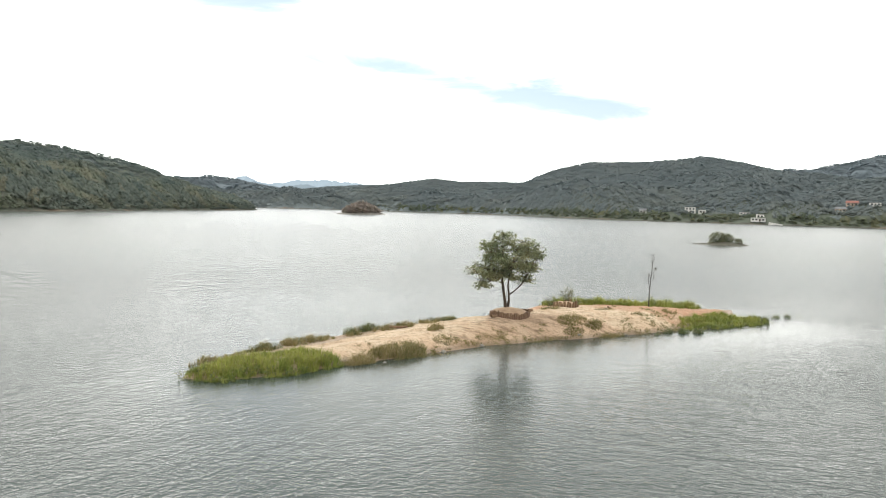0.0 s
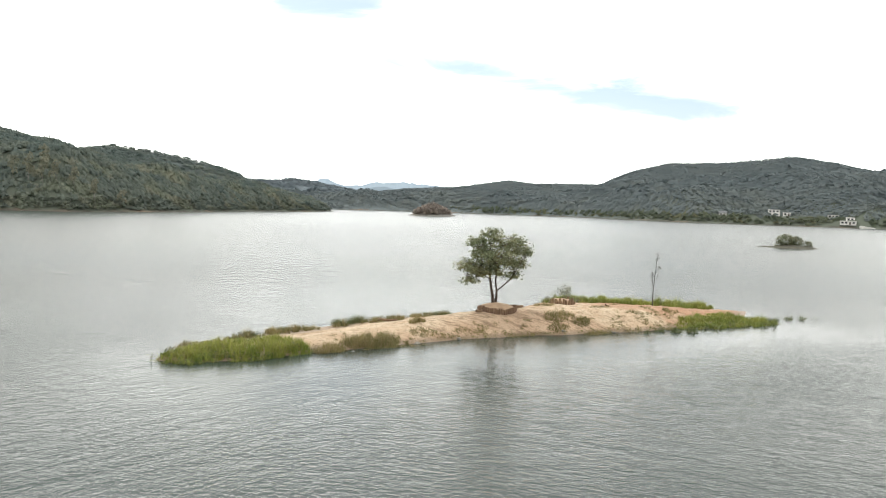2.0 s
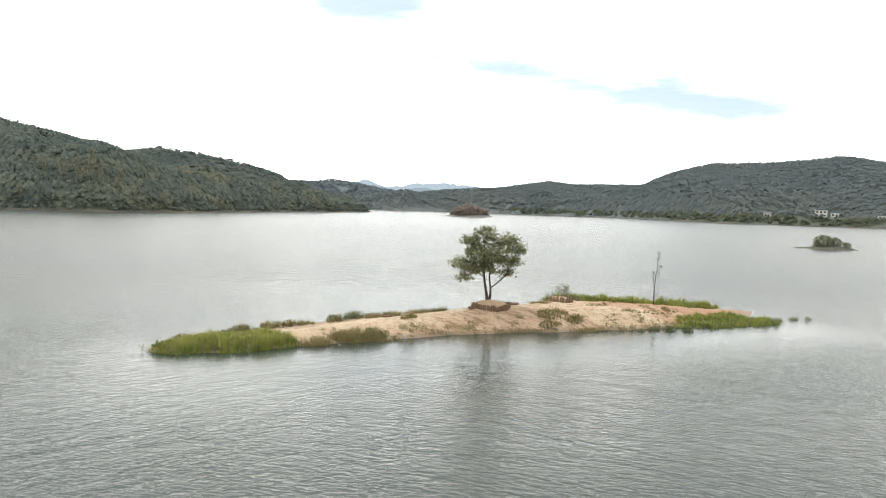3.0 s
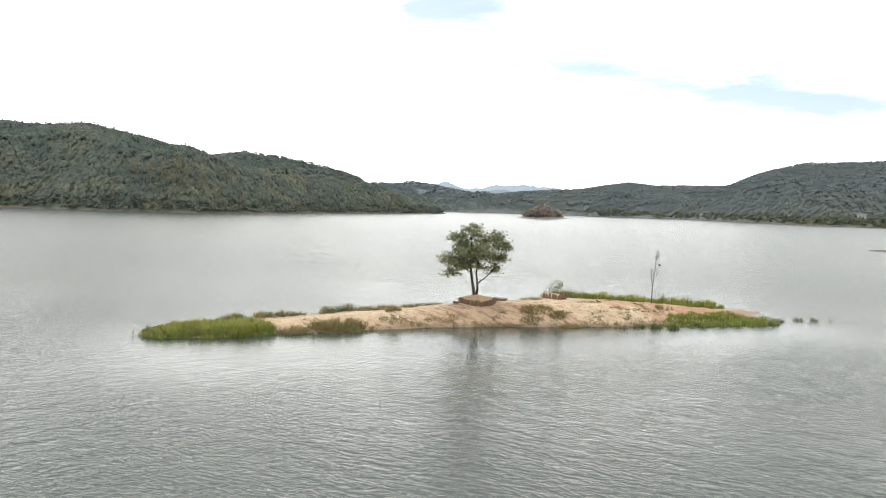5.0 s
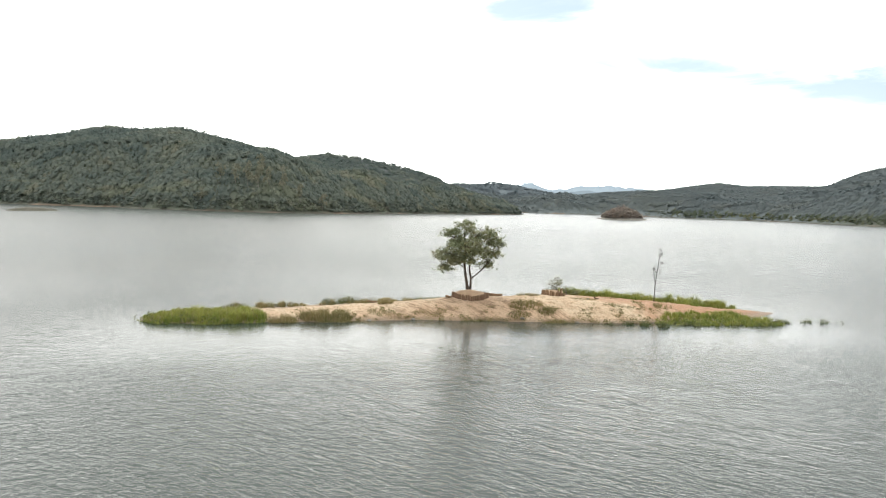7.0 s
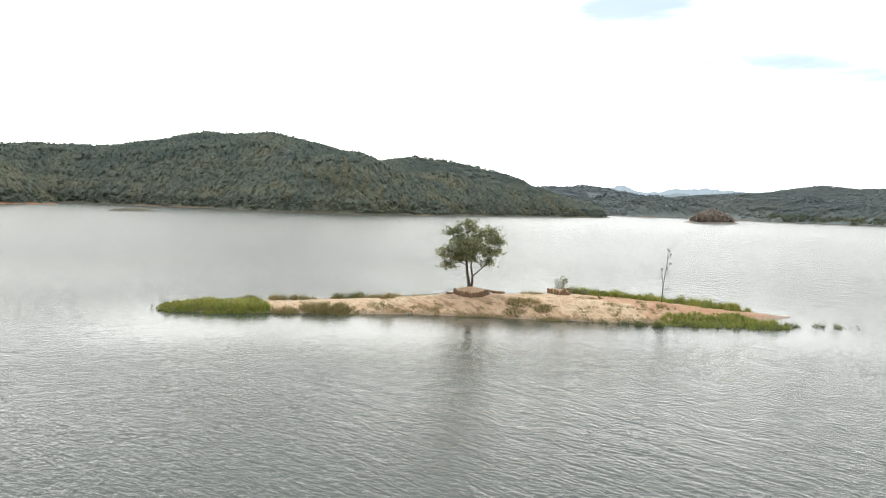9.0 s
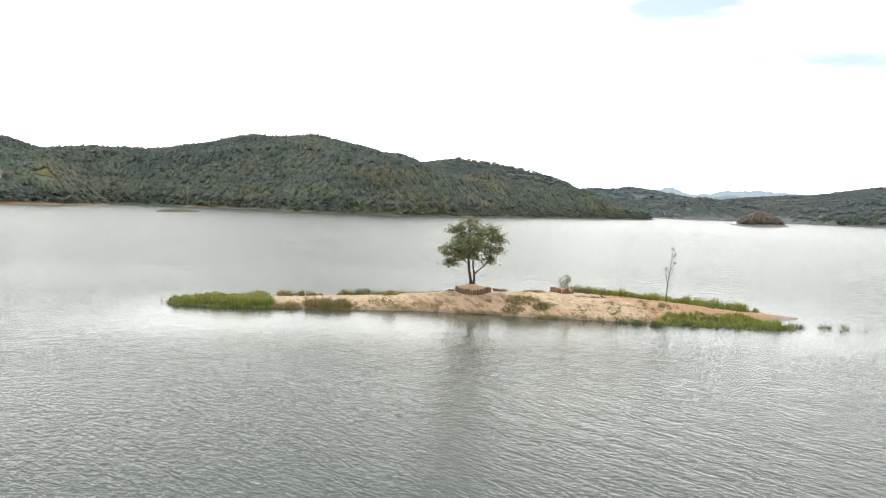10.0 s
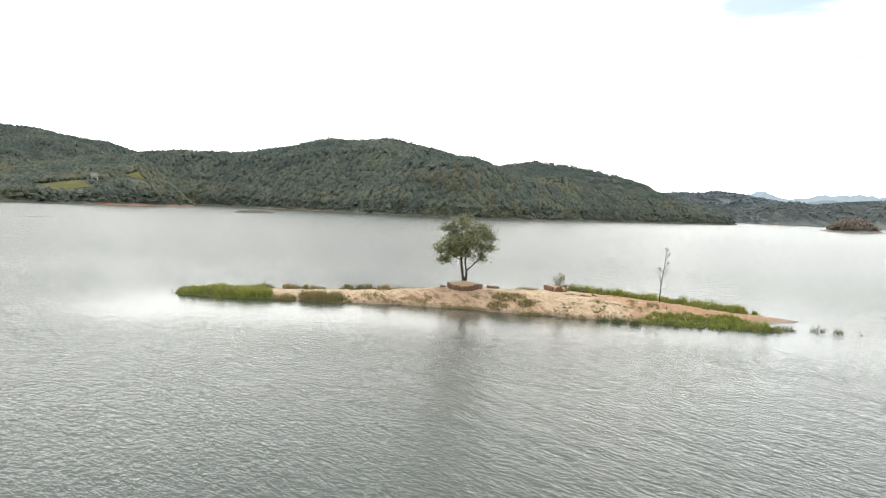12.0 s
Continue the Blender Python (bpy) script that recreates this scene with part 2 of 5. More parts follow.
def make_sand():
    """Bare decomposed-granite soil: pale cream, pinkish slopes, red earth towards the spit; dark where wet."""
    m, nt, b = material("granite_sand")
    at = nt.nodes.new("ShaderNodeAttribute")
    at.attribute_name = "soil"
    sp = nt.nodes.new("ShaderNodeSeparateColor")
    nt.links.new(at.outputs["Color"], sp.inputs[0])
    g = nt.nodes.new("ShaderNodeNewGeometry")
    sx = nt.nodes.new("ShaderNodeSeparateXYZ")
    nt.links.new(g.outputs["Position"], sx.inputs[0])
    n1 = noise_node(nt, 0.7, 5.0, 0.6, position(nt))
    n2 = noise_node(nt, 6.0, 5.0, 0.65, position(nt))
    col = mix_col(nt, remap(nt, n1, 0.35, 0.65), (0.62, 0.495, 0.35), (0.54, 0.39, 0.26))
    pink = amath(nt, 'ADD', sp.outputs[1], amath(nt, 'MULTIPLY', amath(nt, 'SUBTRACT', n1, 0.5), 0.9))
    col = mix_col(nt, remap(nt, pink, 0.2, 0.9, 0.0, 0.70), col, (0.49, 0.335, 0.225))
    red = amath(nt, 'ADD', sp.outputs[0], amath(nt, 'MULTIPLY', amath(nt, 'SUBTRACT', n1, 0.5), 1.1))
    col = mix_col(nt, remap(nt, red, 0.3, 1.05, 0.0, 0.85), col, (0.41, 0.21, 0.12))
    col = mix_col(nt, remap(nt, n2, 0.52, 0.70, 0.0, 0.5), col, (0.26, 0.185, 0.115))
    # fine wash lines that run slantwise down the bare slope
    rill = noise_node(nt, 1.0, 2.0, 0.5, position(nt, (0.22, 2.6, 0.6), 18.8), 0.25)
    rill = remap(nt, amath(nt, 'ABSOLUTE', amath(nt, 'SUBTRACT', rill, 0.5), 0.0), 0.0, 0.045, 1.0, 0.0)
    col = mix_col(nt, amath(nt, 'MULTIPLY', rill, amath(nt, 'MULTIPLY', sp.outputs[2], 0.8)), col, (0.20, 0.13, 0.08))
    n3 = noise_node(nt, 2.2, 6.0, 0.7, position(nt, (1, 1.6, 1), 30))
    col = mix_col(nt, remap(nt, n3, 0.50, 0.64, 0.0, 0.7), col, (0.245, 0.175, 0.10))
    n4 = noise_node(nt, 17.0, 3.0, 0.6, position(nt))
    col = mix_col(nt, remap(nt, n4, 0.60, 0.68, 0.0, 0.6), col, (0.16, 0.115, 0.075))
    col = mix_col(nt, remap(nt, n4, 0.40, 0.30, 0.0, 0.5), col, (0.52, 0.44, 0.33))
    edge = amath(nt, 'ADD', sx.outputs[2], amath(nt, 'MULTIPLY', amath(nt, 'SUBTRACT', n2, 0.5), 0.12))
    wet = remap(nt, edge, 0.04, 0.26, 1.0, 0.0)
    col = mix_col(nt, amath(nt, 'MULTIPLY', wet, 0.75), col, (0.20, 0.135, 0.085))
    nt.links.new(col, b.inputs["Base Color"])
    nt.links.new(remap(nt, wet, 0.0, 1.0, 0.92, 0.45), b.inputs["Roughness"])
    fine = noise_node(nt, 14.0, 6.0, 0.7, position(nt))
    bump(nt, b, amath(nt, 'ADD', fine, n3), 1.0, 0.10)
    return m


def make_ground():
    """Forest floor and banks: leaf litter, undergrowth, red soil bared along the waterline; far haze painted in."""
    m, nt, b = material("hill_ground")
    n1 = noise_node(nt, 0.02, 5.0, 0.6, position(nt))
    n2 = noise_node(nt, 0.15, 5.0, 0.6, position(nt))
    g = nt.nodes.new("ShaderNodeNewGeometry")
    sx = nt.nodes.new("ShaderNodeSeparateXYZ")
    nt.links.new(g.outputs["Position"], sx.inputs[0])
    col = mix_col(nt, n2, (0.078, 0.094, 0.075), (0.105, 0.120, 0.088))
    col = mix_col(nt, remap(nt, n1, 0.45, 0.65, 0, 0.4), col, (0.085, 0.09, 0.065))
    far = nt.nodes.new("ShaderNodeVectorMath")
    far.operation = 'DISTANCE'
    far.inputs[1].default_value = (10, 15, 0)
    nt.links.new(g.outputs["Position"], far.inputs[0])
    # haze over the far ground is put into its colour, in two distance steps
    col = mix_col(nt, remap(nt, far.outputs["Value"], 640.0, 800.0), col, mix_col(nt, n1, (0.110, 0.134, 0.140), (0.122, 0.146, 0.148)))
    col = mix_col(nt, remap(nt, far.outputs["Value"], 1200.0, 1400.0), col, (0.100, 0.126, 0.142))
    bank = amath(nt, 'ADD', sx.outputs[2], amath(nt, 'MULTIPLY', amath(nt, 'SUBTRACT', n2, 0.5), 4.0))
    away = nt.nodes.new("ShaderNodeVectorMath")
    away.operation = 'DISTANCE'
    away.inputs[1].default_value = (-292, 232, 0)
    nt.links.new(g.outputs["Position"], away.inputs[0])
    soil = mix_col(nt, remap(nt, n1, 0.5, 0.62), (0.06, 0.055, 0.042), (0.15, 0.11, 0.078))
    soil = mix_col(nt, remap(nt, away.outputs["Value"], 25.0, 45.0, 1.0, 0.0), soil, (0.30, 0.145, 0.085))
    col = mix_col(nt, remap(nt, bank, 0.0, 1.2, 1.0, 0.0), col, soil)
    nt.links.new(col, b.inputs["Base Color"])
    b.inputs["Roughness"].default_value = 0.95
    bump(nt, b, n2, 0.5, 0.5)
    return m


def make_plain(name, c1, c2, scale, rough, bump_d=0.01, stretch=(1, 1, 1), per_object=0.0):
    m, nt, b = material(name)
    tc = nt.nodes.new("ShaderNodeTexCoord")
    mp = nt.nodes.new("ShaderNodeMapping")
    mp.inputs["Scale"].default_value = stretch
    nt.links.new(tc.outputs["Object"], mp.inputs["Vector"])
    f = noise_node(nt, scale, 5.0, 0.6, mp.outputs[0])
    col = mix_col(nt, remap(nt, f, 0.3, 0.7), c1, c2)
    if per_object:
        oi = nt.nodes.new("ShaderNodeObjectInfo")
        col = mix_col(nt, amath(nt, 'MULTIPLY', oi.outputs["Random"], per_object), col, tuple(0.45 * v for v in c1))
    nt.links.new(col, b.inputs["Base Color"])
    b.inputs["Roughness"].default_value = rough
    bump(nt, b, f, 0.6, bump_d)
    return m


def make_woods(name, dark, light, pale, scale=0.12, stands=1.0, crowns=1.0):
    """Far woods: tone from spray to spray, from crown to crown, in stands of pine and of broadleaves."""
    m, nt, b = material(name)
    g = nt.nodes.new("ShaderNodeNewGeometry")
    drift = noise_node(nt, 0.011, 4.0, 0.6, position(nt))
    stand = noise_node(nt, 0.27 * scale, 4.0, 0.6, position(nt, (1, 1, 1.6), 25), 0.6)
    crown = noise_node(nt, scale, 2.0, 0.5, position(nt))
    # pines hold the upper slopes, broadleaves the foot
    sz = nt.nodes.new("ShaderNodeSeparateXYZ")
    nt.links.new(g.outputs["Position"], sz.inputs[0])
    stand = amath(nt, 'ADD', stand, remap(nt, sz.outputs[2], 6.0, 42.0, 0.05, -0.08))
    col = mix_col(nt, g.outputs["Random Per Island"], dark, light)
    col = mix_col(nt, remap(nt, crown, 0.36, 0.64, 1.0 - 0.55 * crowns, 1.0), tuple(0.90 * v for v in dark), col)
    col = mix_col(nt, remap(nt, crown, 0.52, 0.68, 0.0, 0.45 * crowns), col, pale)
    col = mix_col(nt, remap(nt, drift, 0.45, 0.7, 0.0, 0.40), col, pale)
    col = mix_col(nt, remap(nt, stand, 0.50, 0.36, 0.0, 0.75 * stands), col, tuple(0.80 * v * c for v, c in zip(dark, (0.9, 1.0, 1.06))))
    col = mix_col(nt, remap(nt, stand, 0.53, 0.66, 0.0, 0.55 * stands), col, (pale[0] * 1.12, pale[1] * 1.08, pale[2] * 0.92))
    turned = amath(nt, 'MULTIPLY', noise_node(nt, scale * 0.9, 1.0, 0.4, position(nt, (1, 1, 0.3), 40)), remap(nt, stand, 0.42, 0.6))
    col = mix_col(nt, remap(nt, turned, 0.50, 0.58, 0.0, 0.30 * crowns), col, (pale[0] * 1.4, pale[1] * 1.15, pale[2] * 1.05))
    nt.links.new(col, b.inputs["Base Color"])
    b.inputs["Roughness"].default_value = 0.8
    b.inputs["Specular IOR Level"].default_value = 0.2
    tr = nt.nodes.new("ShaderNodeBsdfTranslucent")
    nt.links.new(col, tr.inputs[0])
    mx = nt.nodes.new("ShaderNodeMixShader")
    mx.inputs[0].default_value = 0.4
    nt.links.new(b.outputs[0], mx.inputs[1])
    nt.links.new(tr.outputs[0], mx.inputs[2])
    nt.links.new(mx.outputs[0], nt.nodes["Material Output"].inputs[0])
    return m


WATER = make_water()
SAND = make_sand()
GROUND = make_ground()
GROVE = make_woods("pale_grove", (0.19, 0.195, 0.145), (0.25, 0.25, 0.18), (0.26, 0.245, 0.18), 0.2, 0.0)
WOODS = make_woods("near_woods", (0.134, 0.163, 0.145), (0.166, 0.195, 0.162), (0.190, 0.212, 0.166))
# the next two carry distance haze in their paler, bluer, flatter tones
WOODS_FAR_HAZED = make_woods("far_woods_hazed", (0.144, 0.174, 0.182), (0.160, 0.190, 0.193), (0.170, 0.196, 0.186), 0.06, 0.4, 0.4)
WOODS_DIM_HAZED = make_woods("distant_woods", (0.15, 0.185, 0.205), (0.158, 0.193, 0.212), (0.16, 0.193, 0.208), 0.04, 0.15, 0.3)
SCRUB = make_woods("village_scrub", (0.090, 0.112, 0.080), (0.132, 0.155, 0.100), (0.155, 0.168, 0.105), 0.15, 0.6)
TWIGS = make_woods("bare_scrub", (0.25, 0.215, 0.19), (0.34, 0.29, 0.255), (0.25, 0.24, 0.20), 0.3, 0.0)
FIELD = make_woods("field_grass", (0.16, 0.17, 0.06), (0.20, 0.19, 0.08), (0.22, 0.19, 0.09), 0.2, 0.0)
LEAF = leaf_material("tree_leaf", (0.11, 0.138, 0.070), (0.29, 0.32, 0.18), (0.19, 0.16, 0.07), 0.10)
GRASS = leaf_material("lush_grass", (0.115, 0.16, 0.036), (0.30, 0.335, 0.084), (0.29, 0.26, 0.11), 0.12)
GRASS_DRY = leaf_material("thin_grass", (0.14, 0.138, 0.055), (0.27, 0.245, 0.11), (0.33, 0.26, 0.14), 0.35)
WEED = leaf_material("broad_weed", (0.075, 0.105, 0.042), (0.14, 0.17, 0.075), (0.19, 0.16, 0.08), 0.15)
SHRUB = leaf_material("grey_shrub", (0.11, 0.132, 0.08), (0.21, 0.235, 0.145), (0.19, 0.16, 0.10), 0.15)
BARK = make_plain("bark", (0.085, 0.062, 0.045), (0.035, 0.027, 0.021), 9.0, 0.9, 0.02, (1, 1, 0.3))
DEADWOOD = make_plain("dead_wood", (0.065, 0.055, 0.048), (0.03, 0.025, 0.022), 12.0, 0.85, 0.01, (1, 1, 0.3))
STAKE = make_plain("stake_wood", (0.25, 0.15, 0.09), (0.10, 0.062, 0.042), 7.0, 0.85, 0.01, (1, 1, 0.25), 0.75)
STAKE_CUT = make_plain("weathered_stake_wood", (0.30, 0.19, 0.11), (0.13, 0.08, 0.05), 7.0, 0.9, 0.01, (1, 1, 0.25), 0.75)
MOUND = make_plain("mound_earth", (0.43, 0.31, 0.205), (0.30, 0.20, 0.125), 3.0, 0.95, 0.05)
ROCK = make_plain("shore_rock", (0.27, 0.25, 0.22), (0.14, 0.13, 0.115), 0.6, 0.9, 0.3)
CONCRETE = make_plain("pale_concrete", (0.62, 0.61, 0.58), (0.46, 0.45, 0.43), 0.5, 0.85, 0.02)
MUD = make_plain("lake_mud", (0.10, 0.092, 0.07), (0.065, 0.065, 0.045), 0.8, 0.8, 0.05)
WALL_WHITE = make_plain("white_render", (0.62, 0.61, 0.58), (0.50, 0.49, 0.47), 0.4, 0.8, 0.01)
WALL_TAN = make_plain("tan_render", (0.45, 0.36, 0.28), (0.36, 0.29, 0.23), 0.4, 0.85, 0.01)
ROOF_GREY = make_plain("grey_roof", (0.16, 0.17, 0.18), (0.11, 0.115, 0.12), 0.8, 0.6, 0.02)
ROOF_RED = make_plain("red_roof", (0.26, 0.10, 0.075), (0.19, 0.075, 0.06), 0.8, 0.7, 0.02)
PANE = make_plain("dark_glass", (0.03, 0.035, 0.04), (0.045, 0.05, 0.055), 0.5, 0.12, 0.0)


# ---- the lake basin and the hills ----
# ridge lines: x, y, height of the crest; and the breadth of the slope
RIDGES = [
    ([(-439, 315, 27), (-412, 318, 32), (-390, 360, 34), (-371, 376, 37), (-357, 385, 41), (-337, 405, 48), (-311, 407, 45.5),
      (-279, 401, 46.5), (-281, 436, 43), (-303, 514, 38), (-324, 608, 39), (-334, 738, 56), (-301, 757, 52), (-254, 756, 43, 206),
      (-202, 716, 26, 139), (-153, 665, 13, 101), (-121, 626, 5, 73)], 239),
    ([(-691, 43, 60), (-674, 169, 60), (-649, 252, 58), (-628, 305, 55), (-618, 327, 54), (-608, 346, 38), (-597, 366, 33),
      (-587, 384, 22), (-571, 408, 13)], 288),
    ([(-401, 15, 12), (-354, 132, 10), (-337, 174, 7.5), (-328, 196, 6.5), (-318, 218, 6), (-309, 240, 3.5), (-306, 257, 0)], 64),
    ([(260, 1101, 45, 234), (282, 1047, 51, 234), (295, 1020, 60, 257), (314, 1000, 72, 304), (391, 961, 73, 421),
      (455, 927, 80), (488, 914, 70), (531, 903, 59), (583, 884, 60), (611, 865, 54)], 468),
    ([(852, 1391, 79), (924, 1343, 93), (979, 1304, 118), (1000, 1288, 127), (1097, 1205, 152), (1252, 1040, 153),
      (1304, 744, 143), (1330, 345, 108)], 600),
    ([(447, 710, 17), (484, 683, 36), (511, 663, 45), (560, 621, 58), (628, 510, 63), (707, 329, 61), (779, -15, 60)], 260),
    ([(-122, 1246, 17), (-22, 1197, 33), (49, 1175, 37), (108, 1138, 47), (144, 1123, 42), (193, 1094, 43), (240, 1017, 41)], 410),
    ([(-465, 1406, 38), (-385, 1450, 41), (-309, 1498, 53), (-273, 1505, 43), (-204, 1466, 29), (-116, 1427, 26), (-41, 1382, 28)], 411),
    ([(700, -300, 40), (300, -800, 50), (-300, -800, 55), (-900, -500, 60)], 350),
]
SHORE = [(-310, -200), (-302, 60), (-299, 157), (-290, 189), (-289, 233), (-303, 261), (-341, 277), (-357, 298),
         (-319, 303), (-282, 304), (-256, 320), (-233, 303), (-199, 308), (-161, 326), (-142, 383), (-127, 491), (-91, 618),
         (-117, 705), (-163, 785), (-101, 861), (-25, 897), (42, 818), (122, 802), (166, 716), (197, 638), (229, 573),
         (304, 545), (384, 498), (470, 420), (560, 200), (560, -50), (420, -350), (0, -480), (-250, -400)]


def ridge_height(x, y):
    best = np.zeros_like(x)
    warp = 0.62 + 0.85 * fbm(x / 75.0, y / 75.0, 4, 3)
    warp = warp + 1.1 * smooth(-40, -120, x) * (fbm(x / 60.0, y / 60.0, 3, 23) - 0.5)      # spurs and gullies of the near hill
    for spine, breadth in RIDGES:
        for (x0, y0, h0, *b0), (x1, y1, h1, *b1) in zip(spine, spine[1:]):
            dx, dy = x1 - x0, y1 - y0
            t = np.clip(((x - x0) * dx + (y - y0) * dy) / (dx * dx + dy * dy), 0, 1)
            d = np.hypot(x - x0 - t * dx, y - y0 - t * dy)
            wide = (b0[0] if b0 else breadth) * (1 - t) + (b1[0] if b1 else breadth) * t
            q = np.clip(d * (1 + (warp - 1) * smooth(0, 60, d)) / wide, 0, 1)
            best = np.maximum(best, (1.5 + h0 + t * (h1 - h0)) * (1 - q) ** 1.2)
    return best


def inland(x, y):
    """Metres from the waterline, positive on land."""
    x = x + 9 * (fbm(x / 40.0, y / 40.0, 3, 21) - 0.5)
    y = y + 9 * (fbm(x / 40.0, y / 40.0, 3, 22) - 0.5)
    best = np.full(x.shape, 1e9)
    inside = np.zeros(x.shape, bool)
    for (x0, y0), (x1, y1) in zip(SHORE, SHORE[1:] + SHORE[:1]):
        dx, dy = x1 - x0, y1 - y0
        t = np.clip(((x - x0) * dx + (y - y0) * dy) / (dx * dx + dy * dy), 0, 1)
        best = np.minimum(best, np.hypot(x - x0 - t * dx, y - y0 - t * dy))
        cross = ((y0 > y) != (y1 > y)) & (x < (x1 - x0) * (y - y0) / (dy if dy else 1e-9) + x0)
        inside ^= cross
    return np.where(inside, -best, best)


def terrain(x, y):
    d = inland(x, y)
    low = 1.2 + 2.5 * fbm(x / 60.0, y / 60.0, 3, 5) + 0.012 * np.clip(d, 0, 400)
    up = ridge_height(x, y)
    top = np.maximum(up, low) + np.minimum(up, low) * 0.3
    bank = 0.2 + 0.5 * np.clip(d, 0, 3) + 0.85 * np.clip(d - 3, 0, None)
    land = np.where(top < bank, top, bank)
    return np.where(d > 0, land, np.maximum(-4.0, 0.1 * d - 0.05))


CENTRE = (10.0, 15.0)
az = np.radians(np.concatenate([np.arange(-85, 57, 0.4), np.arange(57, 275, 3.0)]))
rad = np.concatenate([np.arange(130, 240, 18.0), np.arange(244, 700, 5.0), np.arange(704, 1250, 11.0), np.arange(1255, 1900, 30.0), np.geomspace(1920, 4600, 12)])
A, Rr = np.meshgrid(az, rad, indexing="ij")
X, Y = CENTRE[0] + Rr * np.sin(A), CENTRE[1] + Rr * np.cos(A)
Z = terrain(X, Y)
gv = np.stack([X, Y, Z], -1).reshape(-1, 3)
gf = grid_faces(len(az), len(rad), wrap=True)
hub = len(gv)
gv = np.vstack([gv, [[CENTRE[0], CENTRE[1], -4.0]]])
n_r = len(rad)
inner = np.array([(hub, i * n_r, ((i + 1) % len(az)) * n_r, ((i + 1) % len(az)) * n_r) for i in range(len(az))])
me = bpy.data.meshes.new("ground")
me.from_pydata(gv.tolist(), [], gf.tolist() + [tuple(r[:3]) for r in inner.tolist()])
me.polygons.foreach_set("use_smooth", np.ones(len(me.polygons), bool))
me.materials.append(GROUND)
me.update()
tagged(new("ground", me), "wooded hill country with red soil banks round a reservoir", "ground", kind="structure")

# the lake surface: one sheet that ends under the hills, with wind waves where they can be told apart
WAVE_CENTRE = (13.0, 8.0)


def to_island(x, y):
    """The plan's x, y as metres along the islet and across it."""
    dx, dy = x - 4.5, y - 51.4
    return dx * 0.843 + dy * 0.538, -dx * 0.538 + dy * 0.843


def waves(x, y, spacing):
    """Short-crested wind waves; a wave shorter than the mesh can carry fades out."""
    def train(length, height, turn, seed, fold=False):
        ca, sa = math.cos(radians(turn)), math.sin(radians(turn))
        u, w = x * ca - y * sa, x * sa + y * ca
        u = u + 0.35 * length * (fbm(x / (2.5 * length), y / (2.5 * length), 2, seed + 5) - 0.5)
        w = w + 0.9 * length * (fbm(x / (2.5 * length), y / (2.5 * length), 2, seed + 7) - 0.5)
        n = vnoise(u / (1.1 * length), w / (0.5 * length), seed)
        n = (1 - np.abs(2 * n - 1)) if fold else n
        return height * (n - 0.5) * smooth(0.6, 4.0, length / spacing)

    s, v = to_island(x, y)
    west = smooth(9, -8, x)
    east_run = train(0.8, 0.013, 28, 301) + train(1.25, 0.014, 20, 311, True)
    west_run = train(0.8, 0.013, -40, 341) + train(1.25, 0.014, -52, 351, True)
    # out in the open the wind raises longer waves
    fetch = smooth(90, 240, np.hypot(x - WAVE_CENTRE[0], y - WAVE_CENTRE[1]))
    east_run, west_run = east_run + fetch * (train(2.4, 0.06, 14, 391) + train(4.6, 0.10, 24, 395)), west_run + fetch * (train(2.4, 0.06, -30, 397) + train(4.6, 0.10, 6, 399))
    lee = smooth(13, 3, np.abs(v + 5)) * smooth(28, 17, np.abs(s))
    gust = 0.85 + 0.3 * fbm(x / 30, y / 14, 3, 381)
    return (east_run + (west_run - east_run) * west) * (1 - 0.85 * lee) * gust * (1 + 0.25 * smooth(4, 16, v))


w_az = np.radians(np.concatenate([np.arange(-80, 50, 0.36), np.arange(50, 280, 5.0)]))
w_rad = np.concatenate([[4.0, 10.0, 15.0], np.geomspace(18, 620, 440), np.geomspace(640, 1700, 10)])
A, Rr = np.meshgrid(w_az, w_rad, indexing="ij")
X, Y = WAVE_CENTRE[0] + Rr * np.sin(A), WAVE_CENTRE[1] + Rr * np.cos(A)
seen = smooth(18, 22, Rr) * smooth(620, 420, Rr) * smooth(-80, -77, np.degrees(A)) * smooth(50, 47, np.degrees(A))
Z = waves(X, Y, np.maximum(Rr * 0.0080, 0.05)) * seen
wv = np.vstack([np.stack([X, Y, Z], -1).reshape(-1, 3), [[WAVE_CENTRE[0], WAVE_CENTRE[1], 0.0]]])
wf = grid_faces(len(w_az), len(w_rad), wrap=True)[:, ::-1]
hub, n_w = len(wv) - 1, len(w_rad)
me = bpy.data.meshes.new("water")
me.from_pydata(wv.tolist(), [], wf.tolist() + [(hub, ((i + 1) % len(w_az)) * n_w, i * n_w) for i in range(len(w_az))])
me.polygons.foreach_set("use_smooth", np.ones(len(me.polygons), bool))
me.materials.append(WATER)
me.update()
tagged(new("water", me), "wind-rippled grey-green reservoir water", "water", kind="structure")

